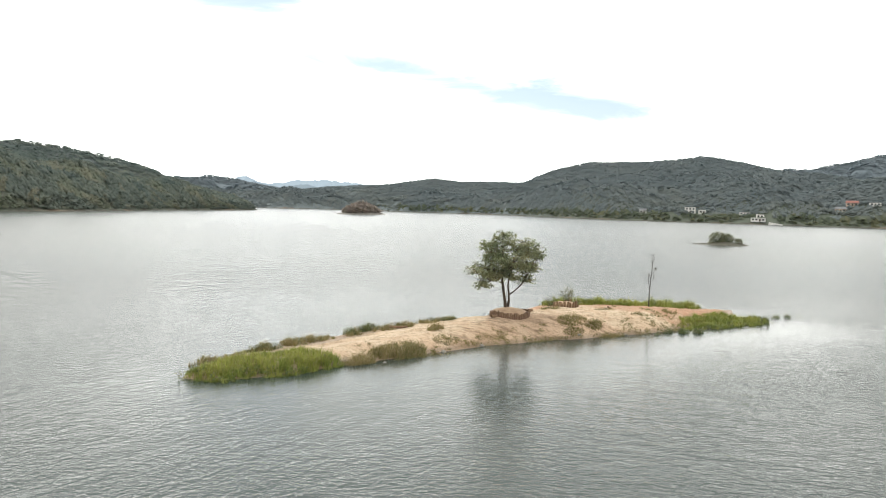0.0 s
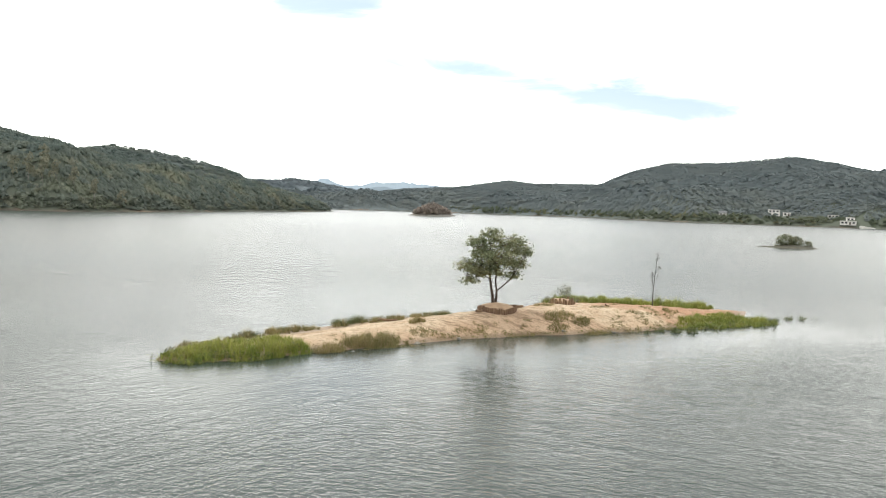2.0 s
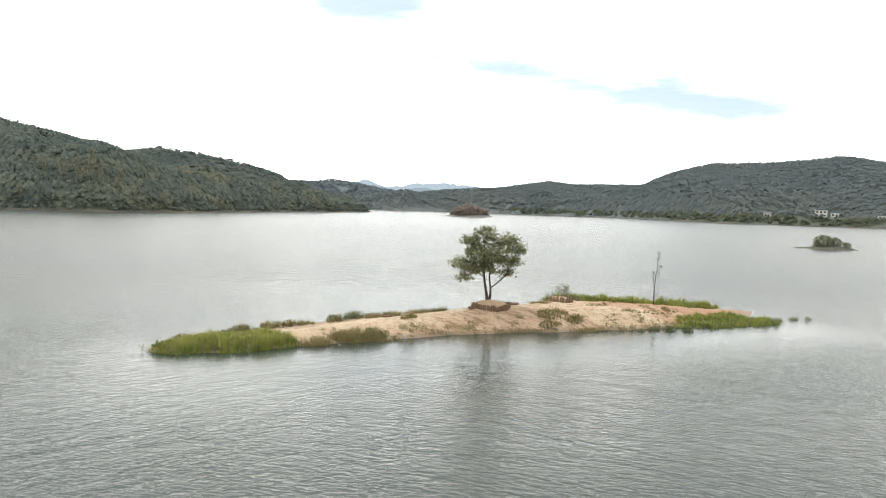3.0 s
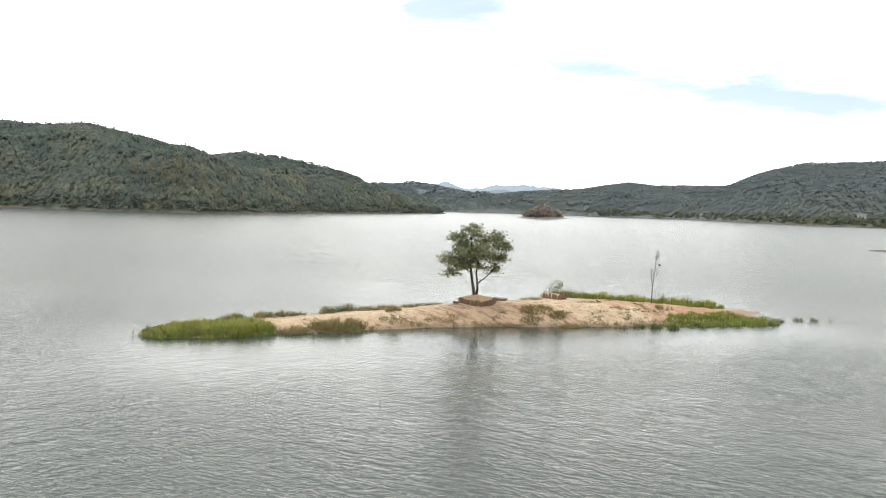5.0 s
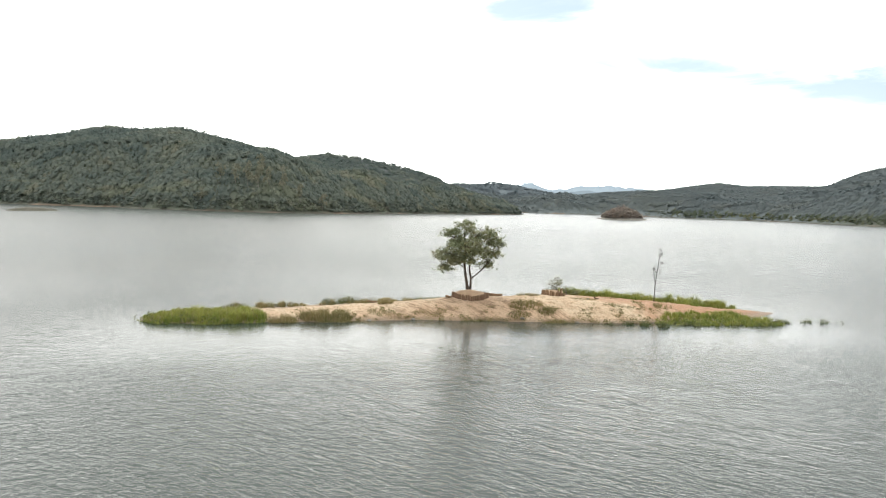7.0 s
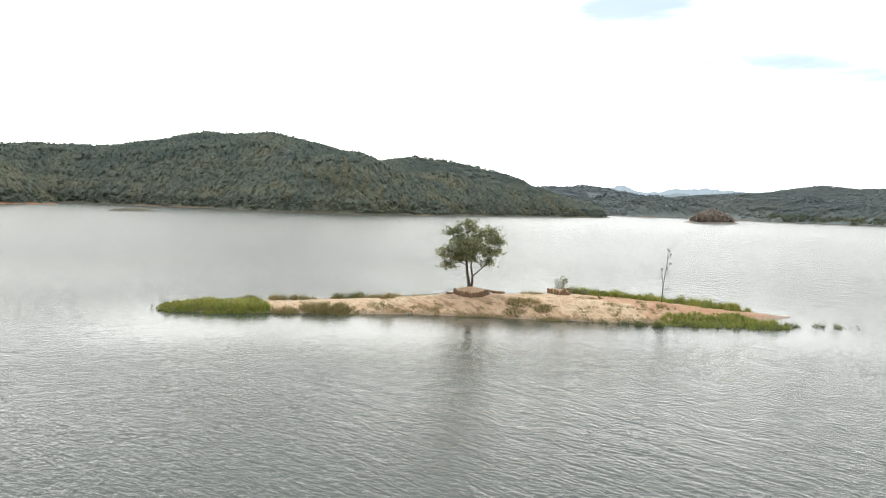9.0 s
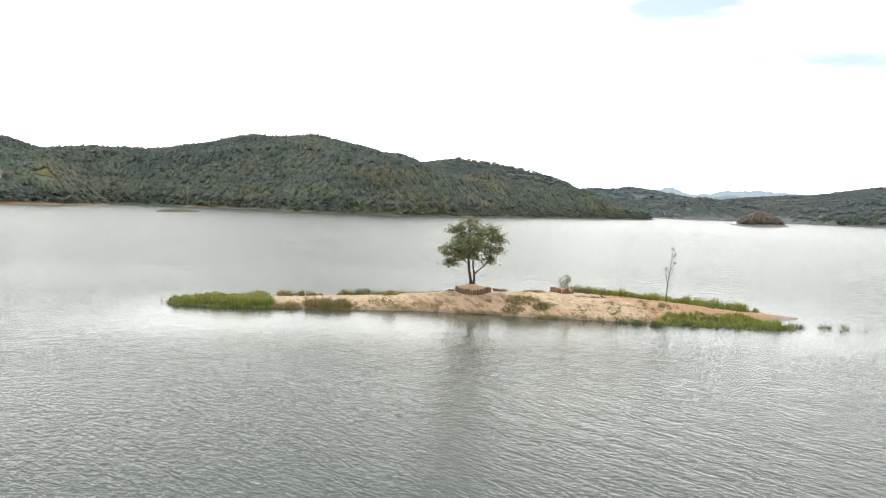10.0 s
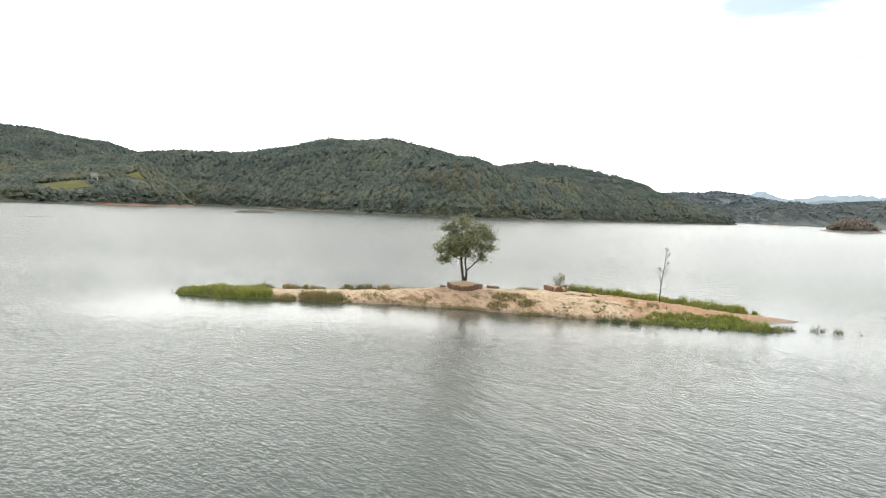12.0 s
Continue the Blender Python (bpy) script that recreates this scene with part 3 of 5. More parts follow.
# mountains beyond the end of the lake; haze is put into their blue colour
def far_range(name, label, spine, haze_tint, glow, jag, seed):
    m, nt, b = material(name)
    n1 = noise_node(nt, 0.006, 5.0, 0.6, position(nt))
    col = mix_col(nt, n1, haze_tint, tuple(v * 0.86 for v in haze_tint))
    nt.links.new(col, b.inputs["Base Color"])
    # the slopes emit a little, to imitate the bright air before them
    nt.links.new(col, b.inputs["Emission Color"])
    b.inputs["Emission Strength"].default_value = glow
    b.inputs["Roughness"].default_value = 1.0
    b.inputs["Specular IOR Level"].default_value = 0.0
    sp = np.array(spine, float)
    u = np.linspace(0, len(sp) - 1, 240)
    px, py, pz = (np.interp(u, np.arange(len(sp)), sp[:, i]) for i in range(3))
    pz = pz + jag * (fbm(u * 1.7, u * 0 + 3, 4, seed) - 0.5)
    q = np.linspace(0, 1, 14)
    gx = px[:, None] + 0 * q[None, :]
    gy = py[:, None] - 500 * q[None, :]
    gz = pz[:, None] * (1 - q[None, :] ** 1.1) - 3 + 26 * (fbm(gx / 120, gy / 120, 4, 4) - 0.5) * np.sin(q * math.pi)[None, :]
    back = np.stack([gx[:, :1], gy[:, :1] + 500, gz[:, :1] * 0 - 5], -1)
    allv = np.concatenate([back, np.stack([gx, gy, gz], -1)], 1)
    return tagged(new(name, mesh_of(name, allv.reshape(-1, 3), grid_faces(240, 15), m)), label, "mountain range", kind="structure")


far_range("backdrop_mountains", "mountains far beyond the lake, haze painted in as pale blue and glow", [(-956, 2855, 36), (-696, 2929, 73), (-545, 2961, 97), (-474, 2973, 114), (-413, 2982, 92), (-342, 2991, 93),
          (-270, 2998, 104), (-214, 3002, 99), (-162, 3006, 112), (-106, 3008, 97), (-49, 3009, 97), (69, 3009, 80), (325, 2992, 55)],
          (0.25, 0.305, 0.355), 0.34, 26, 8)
far_range("backdrop_foothills", "foothills before the far mountains, haze painted in as blue-grey and glow", [(-900, 2300, 30), (-620, 2340, 48), (-440, 2370, 62), (-330, 2380, 52), (-230, 2385, 66), (-120, 2390, 70), (-40, 2390, 58), (80, 2390, 62), (300, 2380, 40)],
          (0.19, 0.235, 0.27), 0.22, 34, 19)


# ---- far woods ----
def blob(level, seed, squash, rough, conical=0.0):
    bm = bmesh.new()
    bmesh.ops.create_icosphere(bm, subdivisions=level, radius=1.0)
    v = np.array([q.co[:] for q in bm.verts])
    f = np.array([[q.index for q in p.verts] for p in bm.faces])
    bm.free()
    r = np.random.default_rng(seed)
    bumps = r.normal(size=(9, 3))
    bumps /= np.linalg.norm(bumps, axis=1, keepdims=True)
    swell = 1 + rough * (np.max(v @ bumps.T, axis=1) - 0.75) * 2.0 + r.normal(0, rough * 0.25, len(v))
    v = v * swell[:, None]
    if conical:
        k = 1 - conical * np.clip((v[:, 2:3] + 1) / 2, 0, 1)
        v[:, :2] *= k
    v[:, 2] = v[:, 2] * squash + squash * 0.6
    return v, f


def scatter(templates, pts, size, tall, slope=None):
    """Crowns at pts (n, 3), joined: returns verts and faces. A crown on a slope reaches down the hill."""
    slope = np.zeros((len(pts), 2)) if slope is None else slope
    vs, fs, base = [], [], 0
    n = len(pts)
    pick = RNG.integers(0, len(templates), n)
    for k, (tv, tf) in enumerate(templates):
        idx = np.nonzero(pick == k)[0]
        if not len(idx):
            continue
        a = RNG.uniform(0, 2 * math.pi, len(idx))
        c, s = np.cos(a)[:, None], np.sin(a)[:, None]
        sz, th = size[idx][:, None], tall[idx][:, None]
        x = (tv[None, :, 0] * c - tv[None, :, 1] * s) * sz + pts[idx, 0:1]
        y = (tv[None, :, 0] * s + tv[None, :, 1] * c) * sz + pts[idx, 1:2]
        z = tv[None, :, 2] * th + pts[idx, 2:3] + (x - pts[idx, 0:1]) * slope[idx, 0:1] + (y - pts[idx, 1:2]) * slope[idx, 1:2]
        vs.append(np.stack([x, y, z], -1).reshape(-1, 3))
        fs.append((tf[None] + (np.arange(len(idx)) * len(tv))[:, None, None] + base).reshape(-1, 3))
        base += len(idx) * len(tv)
    return np.concatenate(vs), np.concatenate(fs)


def leafy(seed, sprays, conical=0.0, size=0.42, core=0.0, flat=0.6):
    """A far tree crown: leaf sprays in a few uneven lobes, with gaps between them."""
    r = np.random.default_rng(seed)
    lumps = r.normal(size=(5, 3))
    lumps[:, 2] = np.abs(lumps[:, 2]) * 0.8
    lumps /= np.linalg.norm(lumps, axis=1, keepdims=True)
    d = r.normal(size=(sprays, 3))
    d[:, 2] = np.abs(d[:, 2]) * 0.9 - 0.30
    d /= np.linalg.norm(d, axis=1, keepdims=True)
    p = d * (0.50 + 0.62 * np.clip(np.max(d @ lumps.T, axis=1), 0, 1) ** 2)[:, None] * r.uniform(0.7, 1.0, (sprays, 1)) ** 0.6
    nrm = d * 0.5 + r.normal(0, 0.5, (sprays, 3)) + np.array([0, 0, flat])
    nrm /= np.linalg.norm(nrm, axis=1, keepdims=True)
    u = np.cross(nrm, r.normal(size=(sprays, 3)))
    u /= np.linalg.norm(u, axis=1, keepdims=True)
    w = np.cross(nrm, u)
    k = size * r.uniform(0.55, 1.3, (sprays, 1))
    v = np.stack([p - u * k * 0.6, p - w * k * 0.45 + nrm * k * 0.12, p + u * k * 0.6, p + w * k * 0.45 + nrm * k * 0.12], 1).reshape(-1, 3)
    f = (np.array([(0, 1, 2), (0, 2, 3)])[None] + (np.arange(sprays) * 4)[:, None, None]).reshape(-1, 3)
    if core:
        cv, cf = blob(1, seed, 1.0, 0.35)
        v, f = np.vstack([v, (cv - np.array([0, 0, 0.6])) * core]), np.vstack([f, cf + len(v)])
    if conical:
        v[:, :2] *= 1 - conical * np.clip((v[:, 2:3] + 1) / 2, 0, 1)
        v[:, 2] *= 1.25
    v[:, 2] += 0.6
    return v, f


ROUND1 = [leafy(20 + i, 24, 0.0, 0.60, 0.66) for i in range(9)]
CONE1 = [leafy(40 + i, 20, 0.45, 0.55, 0.62) for i in range(5)]
SMALL1 = [leafy(60 + i, 15, 0.0, 0.95, 0.0, 1.9) for i in range(7)]


def canopy(seed, sprays):
    """A piece of closed far canopy: leaf sprays spread evenly, at uneven heights."""
    r = np.random.default_rng(seed)
    a, q = r.uniform(0, 2 * math.pi, sprays), np.sqrt(r.uniform(0, 1, sprays))
    p = np.column_stack([q * np.cos(a), q * np.sin(a), r.uniform(0.0, 1.0, sprays) ** 1.5])
    nrm = r.normal(0, 0.28, (sprays, 3)) + np.array([0, 0, 1.0])
    nrm /= np.linalg.norm(nrm, axis=1, keepdims=True)
    u = np.cross(nrm, r.normal(size=(sprays, 3)))
    u /= np.linalg.norm(u, axis=1, keepdims=True)
    w = np.cross(nrm, u)
    k = 0.72 * r.uniform(0.5, 1.3, (sprays, 1))
    v = np.stack([p - u * k * 0.6, p - w * k * 0.5, p + u * k * 0.6, p + w * k * 0.5], 1).reshape(-1, 3)
    return v, (np.array([(0, 1, 2), (0, 2, 3)])[None] + (np.arange(sprays) * 4)[:, None, None]).reshape(-1, 3)


CANOPY = [canopy(80 + i, 13) for i in range(9)]
FIELDS = [(-315, 193, 12, 13), (-307, 226, 7, 6),  (277, 586, 9, 14), (308, 540, 14, 14)]     # clearings: x, y, half sizes


def wood_points(az0, az1, r0, r1, step):
    """Jittered stands on land, thinned where a ridge in front hides the slope even from high up."""
    r = np.arange(r0, r1, step)
    out = []
    for q in r:
        n = int(math.radians(az1 - az0) * q / step)
        a = np.radians(az0) + (np.arange(n) + RNG.uniform(-0.5, 0.5, n)) * step / q
        rr = q + RNG.uniform(-0.5, 0.5, n) * step
        out.append(np.stack([CENTRE[0] + rr * np.sin(a), CENTRE[1] + rr * np.cos(a)], -1))
    p = np.concatenate(out)
    d = inland(p[:, 0], p[:, 1])
    p, d = p[d > 1.2], d[d > 1.2]
    z = terrain(p[:, 0], p[:, 1])
    keep = np.ones(len(p), bool)
    for k in np.linspace(0.45, 0.97, 26):
        qx, qy = CENTRE[0] + (p[:, 0] - CENTRE[0]) * k, CENTRE[1] + (p[:, 1] - CENTRE[1]) * k
        keep &= terrain(qx, qy) < 60 + (z + 9 - 60) * k + 4
    for fx, fy, hx, hy in FIELDS:
        keep &= ~((np.abs(p[:, 0] - fx) < hx) & (np.abs(p[:, 1] - fy) < hy))
    return np.column_stack([p, z])[keep], d[keep]


def plant(name, label, region, step, templates, mat, size, tall, shrub_edge=True, above=-9.0, below=900.0):
    pts, d = wood_points(*region, step)
    belt = (pts[:, 2] + 3 * (fbm(pts[:, 0] / 30, pts[:, 1] / 30, 2, 33) - 0.5) > above) & (pts[:, 2] + 3 * (fbm(pts[:, 0] / 30, pts[:, 1] / 30, 2, 33) - 0.5) <= below)
    pts, d = pts[belt], d[belt]
    n = len(pts)
    grow = np.clip(0.5 + d / 22.0, 0.5, 1.0) if shrub_edge else np.ones(n)
    stand = 0.75 + 0.5 * fbm(pts[:, 0] / 45, pts[:, 1] / 45, 3, 31)
    sz = size * grow * stand * RNG.uniform(0.8, 1.25, n)
    th = tall * grow * (0.5 + 0.5 * stand) * RNG.uniform(0.8, 1.2, n)
    here = terrain(pts[:, 0], pts[:, 1])
    slope = np.stack([terrain(pts[:, 0] + 4, pts[:, 1]) - here, terrain(pts[:, 0], pts[:, 1] + 4) - here], -1) / 4
    v, f = scatter(templates, pts, sz, th, np.clip(slope, -0.9, 0.9))
    return tagged(new(name, mesh_of(name, v, f, mat)), label, "woods", kind="stuff")


plant("hill_woods", "dense dark green mixed woods on the near hill", (-78, -1, 190, 720), 3.35, ROUND1 + CONE1, WOODS, 2.45, 1.9)
plant("ridge_woods", "dark woods on the ridges behind the near hill", (-80, -16, 720, 1000), 5.0, SMALL1, WOODS, 2.7, 1.9)
plant("far_shore_woods", "green woods on the hills across the lake, haze painted into their colour", (-1, 48, 500, 1250), 4.3, CANOPY, WOODS_FAR_HAZED, 3.3, 2.2, True, 7.0)
plant("lake_end_woods", "woods where the lake narrows, haze painted into their colour", (-16, -1, 720, 1250), 4.8, CANOPY, WOODS_FAR_HAZED, 3.6, 2.2)
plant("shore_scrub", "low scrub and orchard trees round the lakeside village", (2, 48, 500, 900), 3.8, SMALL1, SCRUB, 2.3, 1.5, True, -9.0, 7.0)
plant("distant_woods", "woods on distant ridges, haze painted in as blue-green", (-22, 48, 1250, 1950), 11.0, CANOPY, WOODS_DIM_HAZED, 8.0, 3.0, False)


def shore_thicket(name, label, az0, az1, r0, r1, step, mat):
    """Low bushes that close the wood's edge down to the waterline."""
    pts, d = wood_points(az0, az1, r0, r1, step)
    pts, d = pts[d < 8], d[d < 8]
    n = len(pts)
    v, f = scatter(SMALL1, pts, RNG.uniform(1.0, 2.2, n), RNG.uniform(0.7, 1.7, n))
    return tagged(new(name, mesh_of(name, v, f, mat)), label, "thicket", kind="stuff")


shore_thicket("shore_thicket", "low dark thicket along the wooded waterline", -76, -4, 240, 700, 2.3, WOODS)
shore_thicket("shore_thicket", "low thicket along the far waterline", 0, 44, 520, 900, 3.4, SCRUB)


def hill_tree(x, y, height, width, seed, label):
    """A tall pale tree that stands out of the wood: slim trunk, narrow airy crown."""
    z = float(terrain(np.array([x]), np.array([y]))[0])
    ob = thing("hill_tree", (x, y, z), seed * 47.0)
    u = np.linspace(0, 1, 6)
    trunk = np.column_stack([0.25 * np.sin(u * 3 + seed), 0.2 * np.sin(u * 4), u * height * 0.62 - 0.4, 0.15 - 0.11 * u])
    tv_, tf_ = tubes([trunk], 6)
    part("trunk", mesh_of("trunk", tv_, tf_, ROCK), ob, "slim pale grey trunk")
    vs, fs, base = [], [], 0
    for k in range(5):
        v_, f_ = leafy(seed * 7 + k, 55, 0.25, 0.40)
        c = np.array([RNG.normal(0, 0.16) * width, RNG.normal(0, 0.16) * width, height * (0.34 + 0.13 * k)])
        vs.append(v_ * np.array([width * 0.40, width * 0.40, height * 0.17]) + c)
        fs.append(f_ + base)
        base += len(v_)
    part("crown", mesh_of("crown", np.concatenate(vs), np.concatenate(fs), GROVE), ob)
    return tagged(ob, label, "tree", "pale trees at the foot of the near hill")


for k, (hx, hy, hh, hw) in enumerate(((-176, 336, 10.5, 4.6), (-181, 334, 11.5, 5.0), (-187, 333, 12.0, 5.2), (-193, 331, 10.0, 4.4), (-170, 340, 9.5, 4.8),
                                      (-163, 345, 9.0, 4.2), (-184, 341, 11.0, 5.0), (-201, 330, 9.0, 4.4), (-155, 356, 8.5, 4.6))):
    hill_tree(hx, hy, hh, hw, k + 1, "tall pale olive tree with slim trunk above the shore")
hill_tree(-203, 316, 4.0, 5.5, 12, "low broad pale bush at the water's edge")


# ---- the island ----
ROOT = (4.5, 51.4)
UX, UY = 0.843, 0.538


def to_world(s, v):
    """Along the island's length and across it, into the plan."""
    s, v = 0.954 * s + 0.092 * v + 0.286, -0.072 * s + 0.928 * v + 0.171
    return ROOT[0] + s * UX - v * UY, ROOT[1] + s * UY + v * UX


def from_world(x, y):
    """The reverse of to_world."""
    p, q = to_island(x, y)
    p, q = p - 0.286, q - 0.171
    det = 0.954 * 0.928 + 0.072 * 0.092
    return (0.928 * p - 0.092 * q) / det, (0.072 * p + 0.954 * q) / det


NEAR_S = [-20.7, -20.4, -19.8, -17, -14, -12.4, -9.5, -6.5, -4, -1, 2, 4.5, 7, 10, 12, 15, 18, 20.5, 22.0, 23.2]
NEAR_V = [-2.9, -3.2, -4.0, -4.5, -4.3, -3.9, -3.9, -3.5, -3.3, -3.6, -4.0, -4.5, -4.9, -4.9, -4.7, -4.6, -4.3, -2.9, -1.6, -0.7]
BACK_S = [-20.7, -19.6, -18, -15, -12, -8, -3, 0, 4, 8, 12, 16, 19, 21.5, 23.2]
BACK_V = [-3.0, -1.5, 0.3, 1.9, 2.8, 3.9, 4.8, 5.0, 5.0, 5.4, 4.8, 3.2, 1.9, 0.4, -0.5]
CREST_S = [-23, -20, -16, -12, -8, -4, -1.5, 0, 2, 6, 10, 14, 17, 20, 23.5]
CREST_Z = [0.05, 0.20, 0.32, 0.42, 0.58, 0.84, 1.03, 1.08, 1.08, 1.05, 0.90, 0.68, 0.46, 0.25, 0.05]
RIDGE_S = [-20, -8, 0, 3, 7, 12, 20]       # where the highest line runs across the islet
RIDGE_V = [-2.2, -1.2, 0.0, 0.5, 1.6, 0.8, -1.0]


def runnels(s, v):
    """Narrow wash channels down the slope, 0 to 1."""
    w = s + 0.8 * v + 0.5 * (fbm(s * 0.8, v * 0.8, 2, 66) - 0.5)
    a = 1 - smooth(0.0, 0.24, np.abs(vnoise(w * 1.7, v * 0.3, 61) - 0.5) * 2)
    b = 1 - smooth(0.0, 0.22, np.abs(vnoise(w * 2.7 + 9, v * 0.5, 62) - 0.5) * 2)
    return np.maximum(a, 0.7 * b) * smooth(0.3, 0.55, fbm(s * 0.7, v * 0.7, 2, 63))


def island_height(s, v):
    wob = 0.5 * (fbm(s * 0.5, v * 0.0 + 2.0, 3, 51) - 0.5)
    near, back = np.interp(s, NEAR_S, NEAR_V) + wob, np.interp(s, BACK_S, BACK_V) + wob
    top = np.interp(s, CREST_S, CREST_Z)
    a = np.minimum(v - near, back - v)
    a = np.where((s < NEAR_S[0]) | (s > NEAR_S[-1]), -np.minimum(np.abs(s - NEAR_S[0]), np.abs(s - NEAR_S[-1])) - 0.05, a)
    ridge = np.clip(np.interp(s, RIDGE_S, RIDGE_V), near + 0.3 * (back - near), back - 0.3 * (back - near))
    reach = np.minimum(2.7, np.maximum(ridge - near, 0.2))
    front = 1 - (1 - np.clip((v - near) / reach, 0, 1)) ** 1.7
    low = 0.20 + 0.42 * smooth(4, 8, s)
    rear = 1 - (1 - low) * smooth(-0.15, 1.0, (v - ridge) / np.maximum(back - ridge, 0.2))
    up = top * front * rear * (1 - (1 - np.clip((back - v) / 0.5, 0, 1)) ** 2)
    z = np.where(a > 0, up, 0.22 * a)
    # runnels washed down the bare slope, a rough surface all over
    flank = smooth(0.2, 0.9, a) * smooth(3.4, 1.6, a) * smooth(-9, -6, s) * smooth(9, 6, s)
    z = z - flank * 0.08 * runnels(s, v)
    rough = (fbm(s * 1.1, v * 1.1, 4, 71) - 0.5) * 0.16 + (fbm(s * 3.5, v * 3.5, 3, 72) - 0.5) * 0.10
    return z + rough * smooth(0.0, 0.8, a) - 0.02


def ground_at(s, v):
    return island_height(np.asarray(s, float), np.asarray(v, float))


sg, vg = np.arange(-25, 26.5, 0.12), np.arange(-8.5, 8.0, 0.12)
S, V = np.meshgrid(sg, vg, indexing="ij")
IZ = island_height(S, V)
IX, IY = to_world(S, V)
me = mesh_of("island", np.stack([IX, IY, IZ], -1).reshape(-1, 3), grid_faces(len(sg), len(vg)), SAND)
soil = me.color_attributes.new("soil", 'FLOAT_COLOR', 'POINT')
near_line = np.interp(S, NEAR_S, NEAR_V)
red = smooth(2, 13, S + 0.9 * V) * 0.95
pink = 0.8 * smooth(3.2, 0.4, V - near_line) * smooth(-11, -5, S) * smooth(9, 4, S) + 0.8 * smooth(4.0, 1.0, np.hypot(S, V + 1.0))
wash = smooth(0.0, 0.4, V - near_line) * smooth(5.5, 3.0, V - near_line) * smooth(-8, -3, S) * smooth(9, 5, S) * smooth(0.35, 0.55, fbm(S * 0.4, V * 0.4, 2, 63) + 0.12)
cols = np.stack([red, np.clip(pink, 0, 1), wash, 0 * S + 1], -1).astype(np.float32)
soil.data.foreach_set("color", cols.ravel())
tagged(new("island", me), "bare sandy islet of pale granite soil, reddish at one end", "islet", kind="structure")


# ---- grass ----
def blades(pts, height, width, lean=0.35, spread=1.0):
    """Bent three-triangle blades at pts (n, 3)."""
    n = len(pts)
    h = height * RNG.uniform(0.55, 1.25, n)
    a = RNG.uniform(0, 2 * math.pi, n)
    b = a + RNG.uniform(-0.8, 0.8, n) + math.pi / 2
    off = h * lean * RNG.uniform(0.2, 1.6, n)
    side = np.stack([np.cos(a), np.sin(a), 0 * a], -1) * (width * RNG.uniform(0.6, 1.3, n))[:, None]
    away = np.stack([np.cos(b), np.sin(b), 0 * b], -1)
    up = np.array([0, 0, 1.0])
    base = pts - 0.04 * up
    mid = base + up * (h * 0.6)[:, None] + away * (off * 0.35)[:, None]
    tip = base + up * h[:, None] + away * off[:, None]
    v = np.stack([base - side * 0.5, base + side * 0.5, mid - side * 0.4, mid + side * 0.4, tip], 1).reshape(-1, 3)
    f = np.array([(0, 1, 3), (0, 3, 2), (2, 3, 4)])
    return v, (f[None] + (np.arange(n) * 5)[:, None, None]).reshape(-1, 3)


def leaves_at(pts, length, width, droop=0.3, level=0.8):
    """Single folded leaves, each two triangles, at pts (n, 3) with random bearing."""
    n = len(pts)
    d = RNG.normal(size=(n, 3))
    d[:, 2] = d[:, 2] * 0.6 - droop
    d /= np.linalg.norm(d, axis=1, keepdims=True)
    r = RNG.normal(size=(n, 3)) + np.array([0, 0, level])
    s = np.cross(d, r)
    s /= np.linalg.norm(s, axis=1, keepdims=True) + 1e-9
    k = (length * RNG.uniform(0.65, 1.3, n))[:, None]
    w = (width * RNG.uniform(0.65, 1.3, n))[:, None]
    nrm = np.cross(d, s)
    v = np.stack([pts, pts + d * k * 0.5 + s * w * 0.5 + nrm * w * 0.18, pts + d * k, pts + d * k * 0.5 - s * w * 0.5 + nrm * w * 0.18], 1).reshape(-1, 3)
    f = np.array([(0, 1, 2), (0, 2, 3)])
    return v, (f[None] + (np.arange(n) * 4)[:, None, None]).reshape(-1, 3)


def merge(*pieces):
    vs, fs, base = [], [], 0
    for v, f in pieces:
        vs.append(v)
        fs.append(f + base)
        base += len(v)
    return np.concatenate(vs), np.concatenate(fs)


def bed_points(density, s0, s1, low, high, ragged=0.5, seed=0, patchy=0.0):
    """Points of a bed between two edges given as functions of s."""
    area = (s1 - s0) * 9.0
    n = int(area * density)
    s = RNG.uniform(s0, s1, n)
    v = RNG.uniform(-8.5, 7.5, n)
    e = ragged * (fbm(s * 0.9, v * 0.9, 3, seed) - 0.5) * 2
    ok = (v > low(s) + e) & (v < high(s) + e)
    if patchy:
        ok &= fbm(s * 1.3, v * 1.3, 3, seed + 5) > patchy
    s, v = s[ok], v[ok]
    z = np.maximum(ground_at(s, v), -0.06)
    x, y = to_world(s, v)
    return np.column_stack([x, y, z]), s, v


def line(ss, vv):
    return lambda s: np.interp(s, ss, vv)


